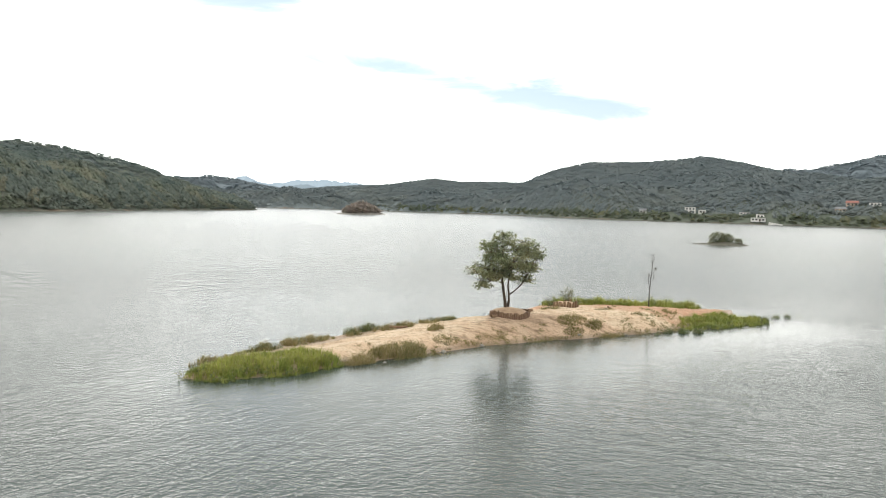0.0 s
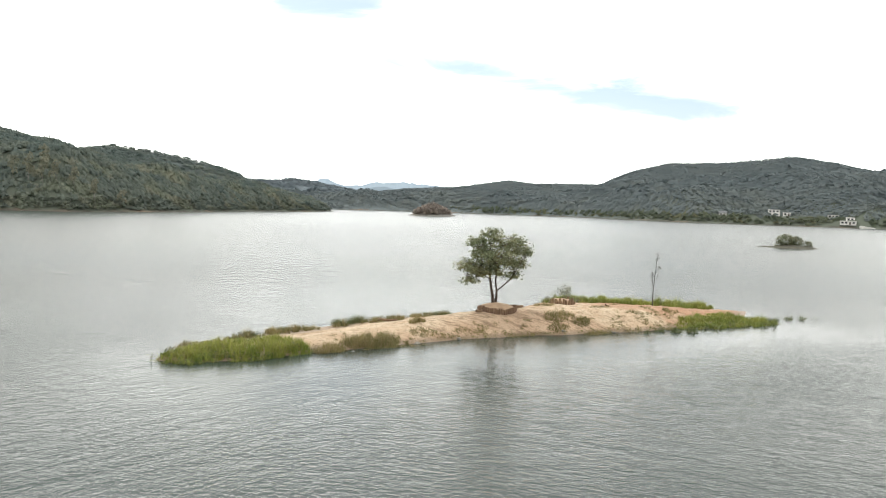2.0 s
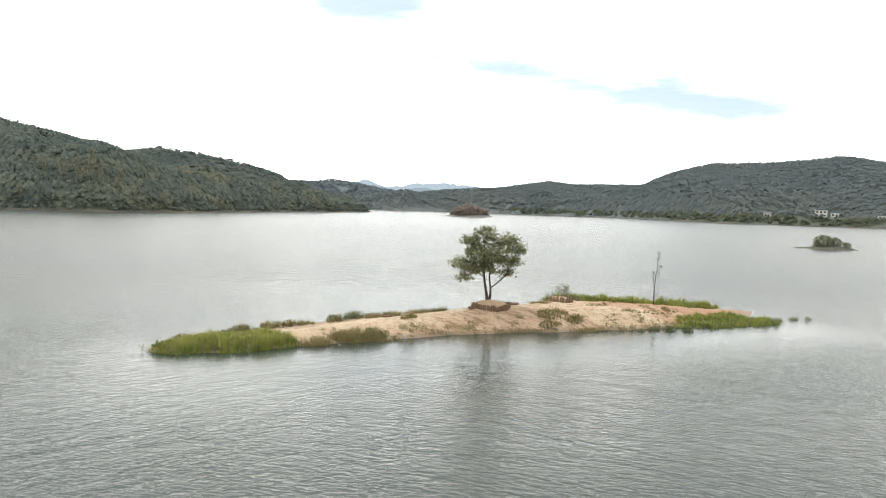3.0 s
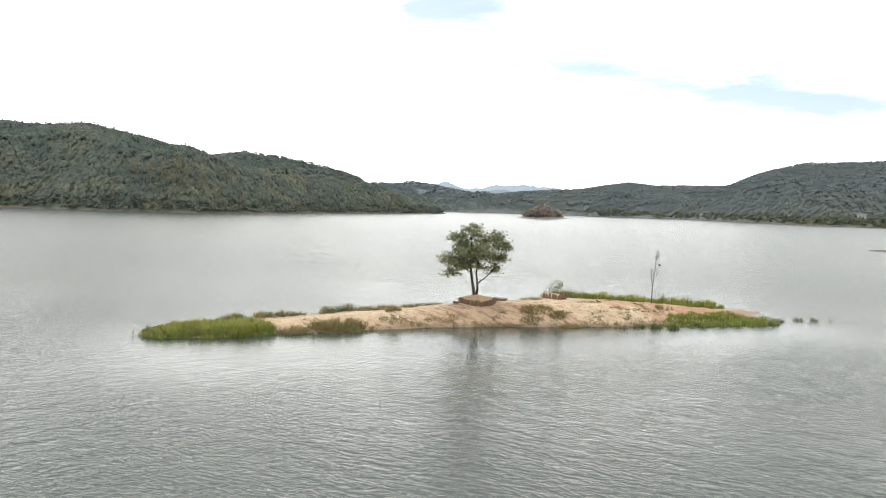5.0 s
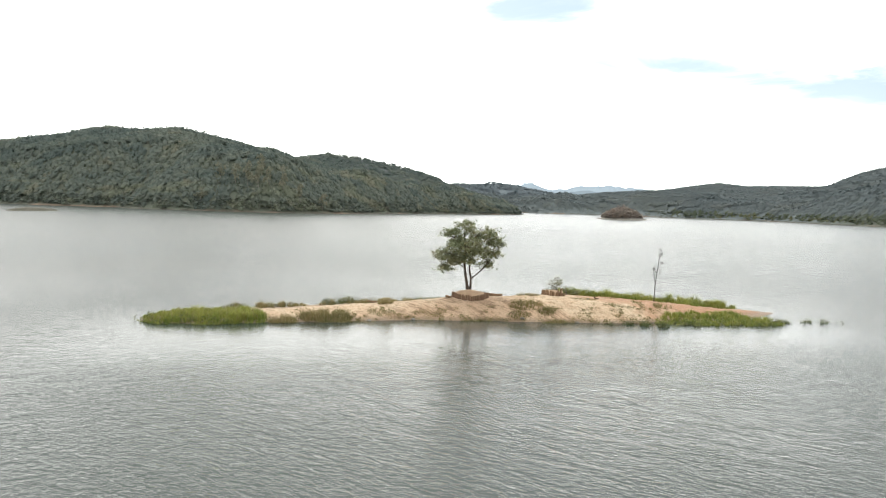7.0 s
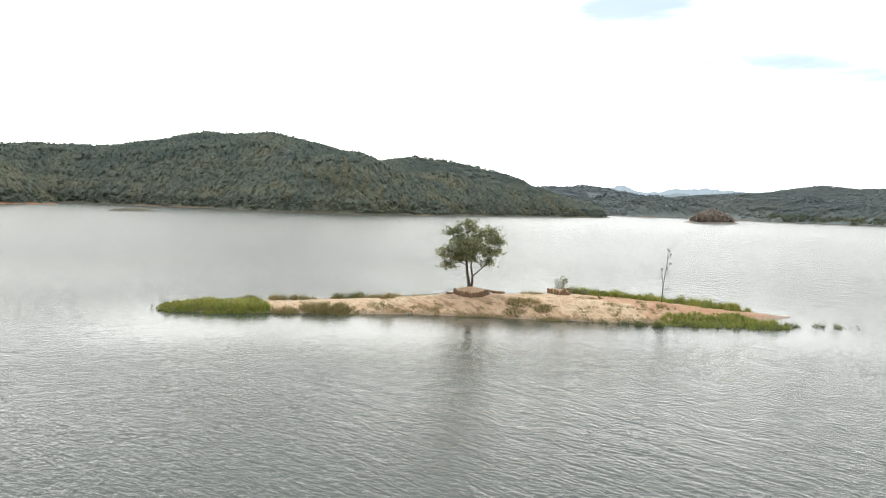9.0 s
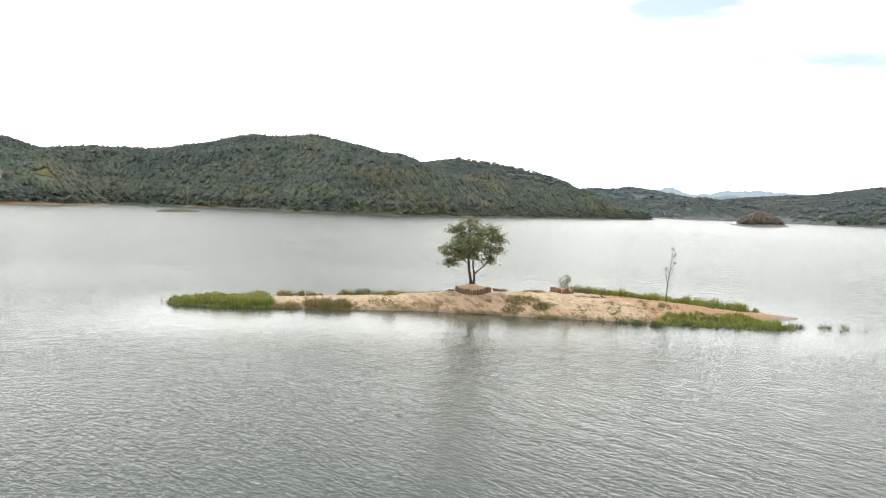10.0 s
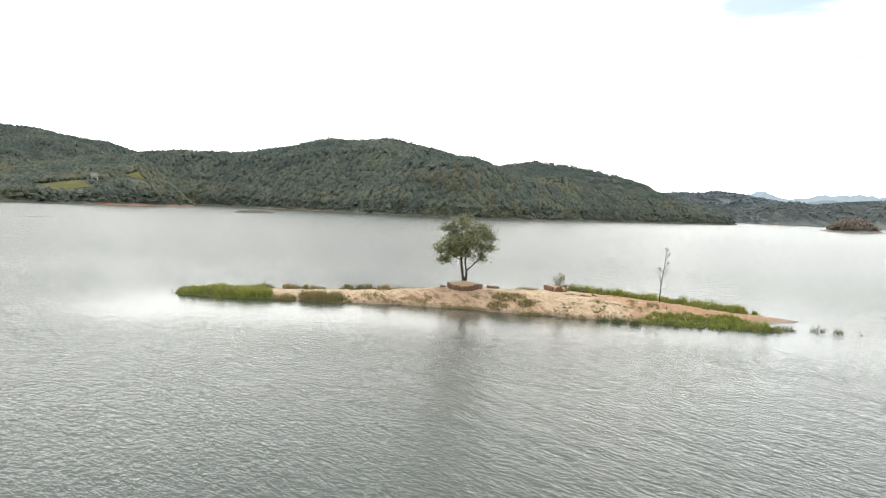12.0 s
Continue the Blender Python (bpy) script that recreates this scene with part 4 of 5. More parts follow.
def clumps(centres, height, per, spread, lean=0.55, width=0.024):
    """Tussocks: blades that fan outward from each centre."""
    n = len(centres)
    idx = np.repeat(np.arange(n), per)
    a = RNG.uniform(0, 2 * math.pi, n * per)
    r = np.abs(RNG.normal(0, 1, n * per)) * spread
    out = np.stack([np.cos(a), np.sin(a), 0 * a], -1)
    base = centres[idx] + out * r[:, None]
    h = height[idx] * RNG.uniform(0.6, 1.2, n * per) * (1.1 - 0.35 * np.clip(r / (2 * spread), 0, 1))
    off = h * lean * RNG.uniform(0.1, 1.3, n * per)
    b = a + RNG.uniform(-0.9, 0.9, n * per)
    away = np.stack([np.cos(b), np.sin(b), 0 * b], -1)
    side = np.stack([-np.sin(b), np.cos(b), 0 * b], -1) * (width * RNG.uniform(0.6, 1.3, n * per))[:, None]
    up = np.array([0, 0, 1.0])
    base = base - 0.05 * up
    mid = base + up * (h * 0.65)[:, None] + away * (off * 0.35)[:, None]
    tip = base + up * (h * 0.95)[:, None] + away * off[:, None]
    v = np.stack([base - side * 0.5, base + side * 0.5, mid - side * 0.42, mid + side * 0.42, tip], 1).reshape(-1, 3)
    f = np.array([(0, 1, 3), (0, 3, 2), (2, 3, 4)])
    return v, (f[None] + (np.arange(n * per) * 5)[:, None, None]).reshape(-1, 3)


def grass_bed(name, label, density, s0, s1, low, high, height, mat, seed, patchy=0.0, per=34):
    pts, s, v = bed_points(density / per, s0, s1, low, high, 0.55, seed, patchy)
    rim = np.minimum(v - low(s), high(s) - v)
    tall = height * (0.35 + 1.15 * fbm(s * 0.8, v * 0.8, 3, seed + 9)) * RNG.uniform(0.7, 1.25, len(pts)) * (0.5 + 0.5 * smooth(-0.3, 1.1, rim))
    gv_, gf_ = clumps(pts, tall, per, 0.13)
    ob = new(name, mesh_of(name, gv_, gf_, mat, False))
    return tagged(ob, label, "grass", kind="stuff")


def weed_bed(name, label, density, s0, s1, low, high, height, mat, seed, patchy=0.45):
    """Broad-leaved plants: short stems set with leaves."""
    pts, s, v = bed_points(density, s0, s1, low, high, 0.4, seed, patchy)
    n, per = len(pts), 16
    idx = np.repeat(np.arange(n), per)
    h = height * RNG.uniform(0.5, 1.2, n)
    k = RNG.uniform(0.15, 1.0, n * per)
    spots = pts[idx] + np.column_stack([RNG.normal(0, 0.09, n * per), RNG.normal(0, 0.09, n * per), k * h[idx]])
    pieces = [leaves_at(spots, 0.13, 0.05), blades(pts, h * 1.05, 0.014, 0.2)]
    v_, f_ = merge(*pieces)
    return tagged(new(name, mesh_of(name, v_, f_, mat, False)), label, "weeds", kind="stuff")


LUSH_LOW, LUSH_HIGH = line([-20.6, -19.6, -17, -14.8, -13.4], [-3.3, -4.4, -4.8, -4.8, -4.0]), line([-20.6, -19.3, -17, -15, -13.4], [-2.8, -1.7, -0.9, -0.7, -3.0])
SPIT_LOW, SPIT_HIGH = line([11.4, 12.6, 15, 18, 19.4, 20.4], [-4.9, -5.8, -6.3, -6.5, -6.4, -5.9]), line([11.4, 13, 15, 18, 19.4, 20.4], [-4.4, -3.6, -2.9, -2.8, -3.7, -5.5])
grass_bed("lush_grass", "lush green waterside grass on the low end of the islet", 1150, -20.6, -13.4, LUSH_LOW, LUSH_HIGH, 0.46, GRASS, 101)
grass_bed("spit_grass", "bright green grass at the water beside the red spit", 1000, 11.4, 20.4, SPIT_LOW, SPIT_HIGH, 0.42, GRASS, 103)
grass_bed("bank_grass", "strip of green grass along the far bank of the islet", 900, 6.9, 20.8,
          line([6.9, 8.0, 11, 14, 17, 19, 20.8], [4.4, 3.3, 2.2, 1.0, 0.2, 0.0, 0.3]), line([6.9, 8.0, 12, 16, 19, 20.8], [5.0, 5.4, 4.9, 3.4, 2.1, 0.9]), 0.58, GRASS, 105)
grass_bed("thin_back_grass", "thin grass and weeds along the back shore of the sand", 620, -19.8, -1.0,
          line([-19.8, -15, -12, -8, -3, -1], [-1.3, 0.5, 1.5, 2.7, 3.7, 4.1]), line([-19.8, -15, -12, -8, -3, -1], [-0.4, 1.9, 2.8, 3.8, 4.5, 4.8]), 0.50, GRASS_DRY, 107, 0.40, 20)
weed_bed("water_weed", "broad-leaved dark weeds along the grassy end's waterline", 12, -21.0, -13.6, lambda s: LUSH_LOW(s) - 0.25, lambda s: LUSH_LOW(s) + 1.0, 0.45, WEED, 111)
weed_bed("water_weed", "broad-leaved dark weeds along the spit's waterline", 10, 11.2, 20.6, lambda s: SPIT_LOW(s) - 0.3, lambda s: SPIT_LOW(s) + 0.8, 0.42, WEED, 113)
weed_bed("bank_weed", "darker weeds among the grass of the far bank", 5, 8.0, 19.0, line([8, 11, 14, 17, 19], [3.3, 2.2, 1.0, 0.2, 0.0]), line([8, 12, 16, 19], [5.4, 4.9, 3.4, 2.0]), 0.60, WEED, 115, 0.55)


def tuft(s, v, half_s, half_v, count, height, mat, label, weeds=0.3):
    """A clump of thin grass with a few broad weeds in it."""
    n = count
    a, r = RNG.uniform(0, 2 * math.pi, n), np.sqrt(RNG.uniform(0, 1, n))
    ps, pv = s + half_s * r * np.cos(a), v + half_v * r * np.sin(a)
    keep = fbm(ps * 2.0, pv * 2.0, 2, 201) > 0.36
    ps, pv, r = ps[keep], pv[keep], r[keep]
    x, y = to_world(ps, pv)
    pts = np.column_stack([x, y, np.maximum(ground_at(ps, pv), -0.05)])
    pieces = [blades(pts, height * (1.15 - 0.6 * r), 0.02, 0.5)]
    k = max(3, int(len(pts) * weeds))
    top = pts[RNG.integers(0, len(pts), k)] + np.column_stack([RNG.normal(0, 0.05, k), RNG.normal(0, 0.05, k), RNG.uniform(0.1, 0.9, k) * height])
    pieces.append(leaves_at(top, 0.10, 0.035))
    v_, f_ = merge(*pieces)
    return tagged(new("grass_tuft", mesh_of("grass_tuft", v_, f_, mat, False)), label, "grass", "grass tufts on the islet", "stuff")


for row in ((-12.4, -3.9, 0.95, 0.6, 1100, 0.44), (-9.8, -3.4, 1.55, 0.75, 2500, 0.55), (-8.8, -4.1, 2.2, 0.3, 700, 0.2), (-11.2, -3.2, 0.4, 0.4, 160, 0.5), (-4.6, -3.2, 1.5, 0.3, 380, 0.16), (-0.4, -3.7, 1.6, 0.35, 520, 0.2), (4.9, -4.6, 1.1, 0.35, 620, 0.24), (2.4, -3.7, 0.9, 0.35, 420, 0.28), (9.2, -2.9, 0.6, 0.3, 260, 0.24), (-8.6, -2.9, 0.7, 0.5, 350, 0.4), (-5.9, -0.7, 0.55, 0.45, 420, 0.42),
            (-6.4, -2.6, 0.9, 0.5, 320, 0.3), (-2.9, -2.6, 1.7, 0.4, 520, 0.22), (3.2, -2.7, 1.2, 0.55, 900, 0.35), (4.4, -3.5, 0.6, 0.4, 420, 0.36),
            (4.4, 0.7, 0.9, 0.35, 420, 0.25), (4.6, -4.7, 1.5, 0.3, 500, 0.18), (13.2, -2.4, 0.7, 0.5, 700, 0.38), (8.0, -0.9, 1.0, 0.3, 240, 0.2), (10.2, 0.9, 1.0, 0.3, 240, 0.2)):
    tuft(*row, GRASS_DRY, "dry grass tuft with weeds on bare sand")
for row in ((20.7, -5.0, 0.7, 0.4, 300, 0.40), (22.8, -4.8, 0.5, 0.25, 110, 0.35), (23.9, -5.1, 0.4, 0.25, 80, 0.4), (24.8, -5.5, 0.5, 0.2, 60, 0.28),
            (9.3, -5.4, 0.4, 0.25, 130, 0.35), (10.3, -5.9, 0.45, 0.3, 260, 0.42), (11.3, -6.3, 0.4, 0.3, 200, 0.45), (8.1, -5.5, 0.3, 0.15, 60, 0.3)):
    tuft(*row, WEED, "dark reedy tuft standing in shallow water", 0.6)
for row in ((-8.2, 3.4, 1.1, 0.4, 520, 0.5), (-9.6, 3.0, 0.5, 0.35, 260, 0.45), (-2.4, 4.2, 1.4, 0.35, 420, 0.35), (-13.0, 1.9, 1.2, 0.35, 420, 0.42), (-15.6, 0.8, 1.0, 0.3, 320, 0.42)):
    tuft(*row, WEED, "leggy weeds along the back shore", 0.9)


weed_bed("dry_stubble", "sparse brown stubble and seedlings scattered over the bare sand", 13, -12.0, 13.0, line([-12, -6, 0, 6, 13], [-3.7, -3.3, -3.4, -4.5, -4.6]), line([-12, -6, 0, 6, 13], [-2.0, -1.9, -2.3, -2.4, -1.0]), 0.14, GRASS_DRY, 121, 0.55)
weed_bed("shore_fringe", "thin green fringe of plants at the waterline", 24, -8.0, 11.0, line([-8, -4, 0, 4, 11], [-4.0, -3.5, -3.8, -4.7, -5.3]), line([-8, -4, 0, 4, 11], [-3.6, -3.2, -3.5, -4.3, -4.8]), 0.22, GRASS_DRY, 123, 0.42)


# ---- the tree in its ring of stakes ----
def stake_ring(name, label, x, y, z, radius, stakes, height, gap_from=None, gap_to=None, mound=0.5, mat=None, uneven=0.14):
    ob = thing(name, (x, y, z))
    protos = []
    for i in range(4):
        bm = bmesh.new()
        bmesh.ops.create_cone(bm, cap_ends=True, segments=8, radius1=0.5, radius2=0.47, depth=1.0)
        bmesh.ops.translate(bm, verts=bm.verts, vec=(0, 0, 0.5))
        for q in bm.verts:
            if q.co.z > 0.5:
                q.co.x *= 0.94
                q.co.z += random.uniform(-0.03, 0.03) + 0.08 * q.co.x * random.uniform(-1, 1)
            q.co.x += random.uniform(-0.03, 0.03)
            q.co.y += random.uniform(-0.03, 0.03)
        m = bpy.data.meshes.new("stake")
        bm.to_mesh(m)
        bm.free()
        m.materials.append(mat or STAKE)
        protos.append(m)
    w = 2 * math.pi * radius / stakes
    for i in range(stakes):
        a = 2 * math.pi * i / stakes
        if gap_from is not None and gap_from < math.degrees(a) < gap_to:
            continue
        if uneven > 0.3 and random.random() < 0.16:
            continue
        o = part("stake", protos[i % 4], ob)
        h = height * random.uniform(1 - uneven, 1 + uneven)
        rr = radius * (1 + 0.03 * math.sin(3 * a + 1))
        sxx, syy = x + rr * math.cos(a), y + rr * math.sin(a)
        ds, dv = from_world(sxx, syy)
        gz = float(ground_at(ds, dv)) - z
        o.matrix_basis = (pose(rr * math.cos(a), rr * math.sin(a), gz - 0.12, random.uniform(-30, 30) * uneven, random.uniform(-30, 30) * uneven, random.uniform(0, 360))
                          @ Matrix.Diagonal((w * random.uniform(0.9, 1.06), w * random.uniform(0.9, 1.06), h + 0.12, 1)))
    # the heaped earth inside
    rr, aa = np.linspace(0, radius * 0.97, 12), np.linspace(0, 2 * math.pi, 40, endpoint=False)
    Ra, Aa = np.meshgrid(rr, aa, indexing="ij")
    mx, my = Ra * np.cos(Aa), Ra * np.sin(Aa)
    mz = height * 0.72 + mound * (1 - (Ra / radius) ** 1.6) + 0.1 * (fbm(mx * 3 + 9, my * 3, 3, 13) - 0.5)
    mz[-1] = 0.0
    mv = np.stack([mx, my, mz], -1)
    mf = [(i * 40 + j, (i + 1) * 40 + j, (i + 1) * 40 + (j + 1) % 40, i * 40 + (j + 1) % 40) for i in range(11) for j in range(40)]
    part("earth_mound", mesh_of("earth_mound", mv.reshape(-1, 3), np.array(mf), MOUND), ob, "heaped bare brown earth")
    return tagged(ob, label, "planting ring")


RING = (4.72, 51.3)
RING_Z = 1.02
stake_ring("stake_ring", "round planting bed edged with upright brown wooden stakes", RING[0], RING[1], RING_Z, 1.15, 58, 0.32, mound=0.27)


def limb(p0, p1, r0, r1, n=6, sag=0.0, wobble=0.06):
    """A slightly crooked limb from p0 to p1."""
    p0, p1 = np.array(p0, float), np.array(p1, float)
    t = np.linspace(0, 1, n)[:, None]
    p = p0 + (p1 - p0) * t
    span = np.linalg.norm(p1 - p0)
    p = p + RNG.normal(0, wobble * span, (n, 3)) * np.sin(t * math.pi) + np.array([0, 0, 1.0]) * (sag * span) * np.sin(t * math.pi)
    return np.column_stack([p, r0 + (r1 - r0) * t[:, 0]])


def build_tree(x, y, z):
    ob = thing("tree", (x, y, z))
    a, b = np.array([0.976, 0.218, 0]), np.array([-0.218, 0.976, 0])

    def P(s, v, h):
        return a * s + b * v + np.array([0, 0, h])

    def stem(*rows):
        return np.array([[*P(s, v, h), r] for s, v, h, r in rows])

    main = stem((-0.02, 0, -0.25, 0.135), (-0.08, 0, 0.25, 0.10), (-0.19, 0.0, 0.8, 0.088), (-0.26, 0.05, 1.35, 0.08), (-0.30, 0.05, 1.9, 0.07),
                (-0.24, 0.0, 2.6, 0.055), (-0.32, 0.1, 3.4, 0.036), (-0.36, 0.05, 4.2, 0.012))
    side = stem((0.10, 0, -0.25, 0.11), (0.17, 0, 0.25, 0.08), (0.16, 0.0, 0.65, 0.066), (0.06, -0.05, 1.2, 0.055), (0.10, -0.1, 1.8, 0.047),
                (0.32, -0.15, 2.5, 0.04), (0.55, -0.2, 3.2, 0.026), (0.72, -0.2, 3.8, 0.01))
    fork = stem((0.16, 0, 0.60, 0.05), (0.46, -0.1, 0.86, 0.043), (0.82, -0.15, 1.18, 0.036), (1.2, -0.1, 1.65, 0.03), (1.55, 0.0, 2.15, 0.02), (1.9, 0.1, 2.6, 0.01))
    low = stem((-0.25, 0.03, 1.3, 0.034), (-0.65, -0.05, 1.52, 0.027), (-1.15, -0.1, 1.45, 0.02), (-1.65, -0.1, 1.2, 0.009))
    left = stem((-0.29, 0.05, 1.8, 0.036), (-0.8, 0.15, 2.05, 0.028), (-1.35, 0.2, 2.2, 0.02), (-1.9, 0.2, 2.25, 0.009))
    high = stem((-0.26, 0.0, 2.4, 0.03), (-0.6, 0.3, 2.8, 0.024), (-1.0, 0.3, 3.2, 0.016), (-1.35, 0.3, 3.5, 0.008))
    reach = stem((0.2, -0.12, 2.1, 0.032), (0.75, -0.1, 2.5, 0.025), (1.3, 0.05, 2.85, 0.018), (1.95, 0.1, 3.05, 0.008))
    fore, rear = stem((-0.2, 0, 1.9, 0.03), (-0.1, -0.6, 2.3, 0.02), (0.0, -1.2, 2.7, 0.009)), stem((-0.25, 0, 2.0, 0.03), (0.0, 0.6, 2.4, 0.02), (0.1, 1.2, 2.8, 0.009))
    stems = [main, side, fork, low, left, high, reach, fore, rear]
    paths = list(stems)
    anchor = np.concatenate([main[4:, :3], side[4:, :3], fork[2:, :3], low[1:, :3], left[1:, :3], high[1:, :3], reach[1:, :3], fore[1:, :3], rear[1:, :3]])
    # foliage pads: along, across, height, their half spreads, and how many
    lobes = [(-1.55, -0.1, 1.25, 0.48, 0.6, 0.26, 8), (0.7, 0.0, 2.35, 0.6, 0.9, 0.36, 12), (-0.5, 0.1, 1.85, 0.6, 0.7, 0.3, 9), (-1.1, 0.0, 1.65, 0.5, 0.7, 0.28, 9), (-0.9, 0.1, 2.85, 0.6, 0.9, 0.36, 11), (-1.55, 0.1, 2.15, 0.72, 0.9, 0.34, 18), (-0.65, 0.0, 2.5, 0.75, 1.1, 0.45, 17), (-1.1, 0.1, 3.35, 0.62, 0.8, 0.36, 14),
             (-0.30, 0.0, 3.9, 0.75, 0.8, 0.42, 18), (0.25, 0.0, 2.95, 0.75, 1.2, 0.48, 15), (1.05, 0.0, 3.5, 0.75, 0.9, 0.36, 17), (1.72, 0.1, 2.95, 0.58, 0.8, 0.34, 15),
             (1.55, 0.0, 2.2, 0.60, 0.7, 0.26, 12), (1.05, -0.1, 1.55, 0.42, 0.6, 0.20, 7), (0.1, -0.2, 1.85, 0.55, 0.8, 0.26, 8), (0.0, -1.15, 2.7, 0.9, 0.5, 0.6, 9), (0.05, 1.15, 2.8, 0.9, 0.5, 0.6, 9)]
    leaf_pts = []
    for ls, lv, lh, hs, hv, hh, count in lobes:
        for _ in range(int(count * 1.3)):
            d = RNG.normal(size=3)
            d *= RNG.uniform(0.35, 1.0) ** 0.5 / np.linalg.norm(d)
            tip = P(ls + d[0] * hs, lv + d[1] * hv, lh + d[2] * hh)
            near = anchor[np.argsort(np.linalg.norm(anchor + np.array([0, 0, 0.25]) - tip, axis=1))[:2]]
            root = near[RNG.integers(0, 2)]
            p = limb(root, tip, 0.008 + 0.009 * np.linalg.norm(tip - root), 0.004, 7, 0.07, 0.05)
            paths.append(p)
            broad = RNG.uniform(0.16, 0.34)
            n = int(RNG.integers(11, 21))
            pad = tip + RNG.normal(size=(n, 3)) * np.array([broad, broad, 0.065])
            leaf_pts.append(pad)
            for _k in range(3):
                q = tip + RNG.normal(0, 0.2, 3) * np.array([1, 1, 0.5]) + np.array([0, 0, 0.12])
                paths.append(limb(p[5, :3], q, 0.006, 0.003, 4))
                m = int(RNG.integers(5, 10))
                leaf_pts.append(p[5, :3] + (q - p[5, :3]) * RNG.uniform(0.4, 1.15, m)[:, None] + RNG.normal(0, 0.045, (m, 3)))
    tv, tf = tubes(paths, 6)
    part("trunk", mesh_of("trunk", tv, tf, BARK), ob, "two dark forking stems with crooked limbs")
    lv_, lf_ = leaves_at(np.concatenate(leaf_pts), 0.165, 0.085, 0.2, 1.7)
    part("crown", mesh_of("crown", lv_, lf_, LEAF, False), ob, "open tiered crown of small dull green leaves")
    return tagged(ob, "twin-stemmed broadleaf tree with open rounded green crown", "tree")


build_tree(4.53, 51.47, RING_Z + 0.60)


# ---- sapling bed, dead tree, shrubs ----
SAP = (9.5, 55.85)
stake_ring("stake_ring", "small planting bed of uneven weathered stakes", SAP[0], SAP[1], 1.0, 0.74, 27, 0.3, mound=0.10, mat=STAKE_CUT, uneven=0.5)


def build_shrub(name, label, category, x, y, z, height, spread, stems, leaf, mat, leaf_size=0.09, bare=0.25):
    ob = thing(name, (x, y, z))
    paths, pts = [], []
    for i in range(stems):
        a = RNG.uniform(0, 2 * math.pi)
        r = spread * math.sqrt(RNG.uniform(0.05, 1))
        tip = np.array([math.cos(a) * r, math.sin(a) * r, height * RNG.uniform(0.6, 1.0) * (1 - 0.35 * (r / spread) ** 2)])
        p = limb((0.05 * math.cos(a), 0.05 * math.sin(a), -0.1), tip, 0.010, 0.003, 7, 0.08)
        paths.append(p)
        n = leaf
        k = RNG.uniform(bare, 1.0, n)
        idx = k * 6
        base = np.stack([np.interp(idx, np.arange(7), p[:, c]) for c in range(3)], -1)
        pts.append(base + RNG.normal(0, 0.06 + 0.05 * spread, (n, 3)))
    tv, tf = tubes(paths, 5)
    part("stems", mesh_of("stems", tv, tf, BARK), ob, "thin branching stems")
    lv_, lf_ = leaves_at(np.concatenate(pts), leaf_size, leaf_size * 0.45)
    part("foliage", mesh_of("foliage", lv_, lf_, mat, False), ob, "sparse grey-green leaves")
    return tagged(ob, label, category)


build_shrub("sapling", "young tree with sparse grey-green leaves in its staked bed", "sapling", SAP[0] + 0.1, SAP[1] + 0.05, 1.30, 1.12, 0.62, 15, 24, SHRUB, 0.11, 0.4)
for sx_, vx_, hh_, ww_ in ((7.9, 2.3, 0.7, 0.45), (7.0, 3.6, 0.9, 0.5), (8.6, 2.7, 0.5, 0.4)):
    wx, wy = to_world(sx_, vx_)
    build_shrub("shrub", "low straggling grey-green shrub beside the bank grass", "shrub", wx, wy, float(ground_at(sx_, vx_)), hh_, ww_, 14, 12, SHRUB)


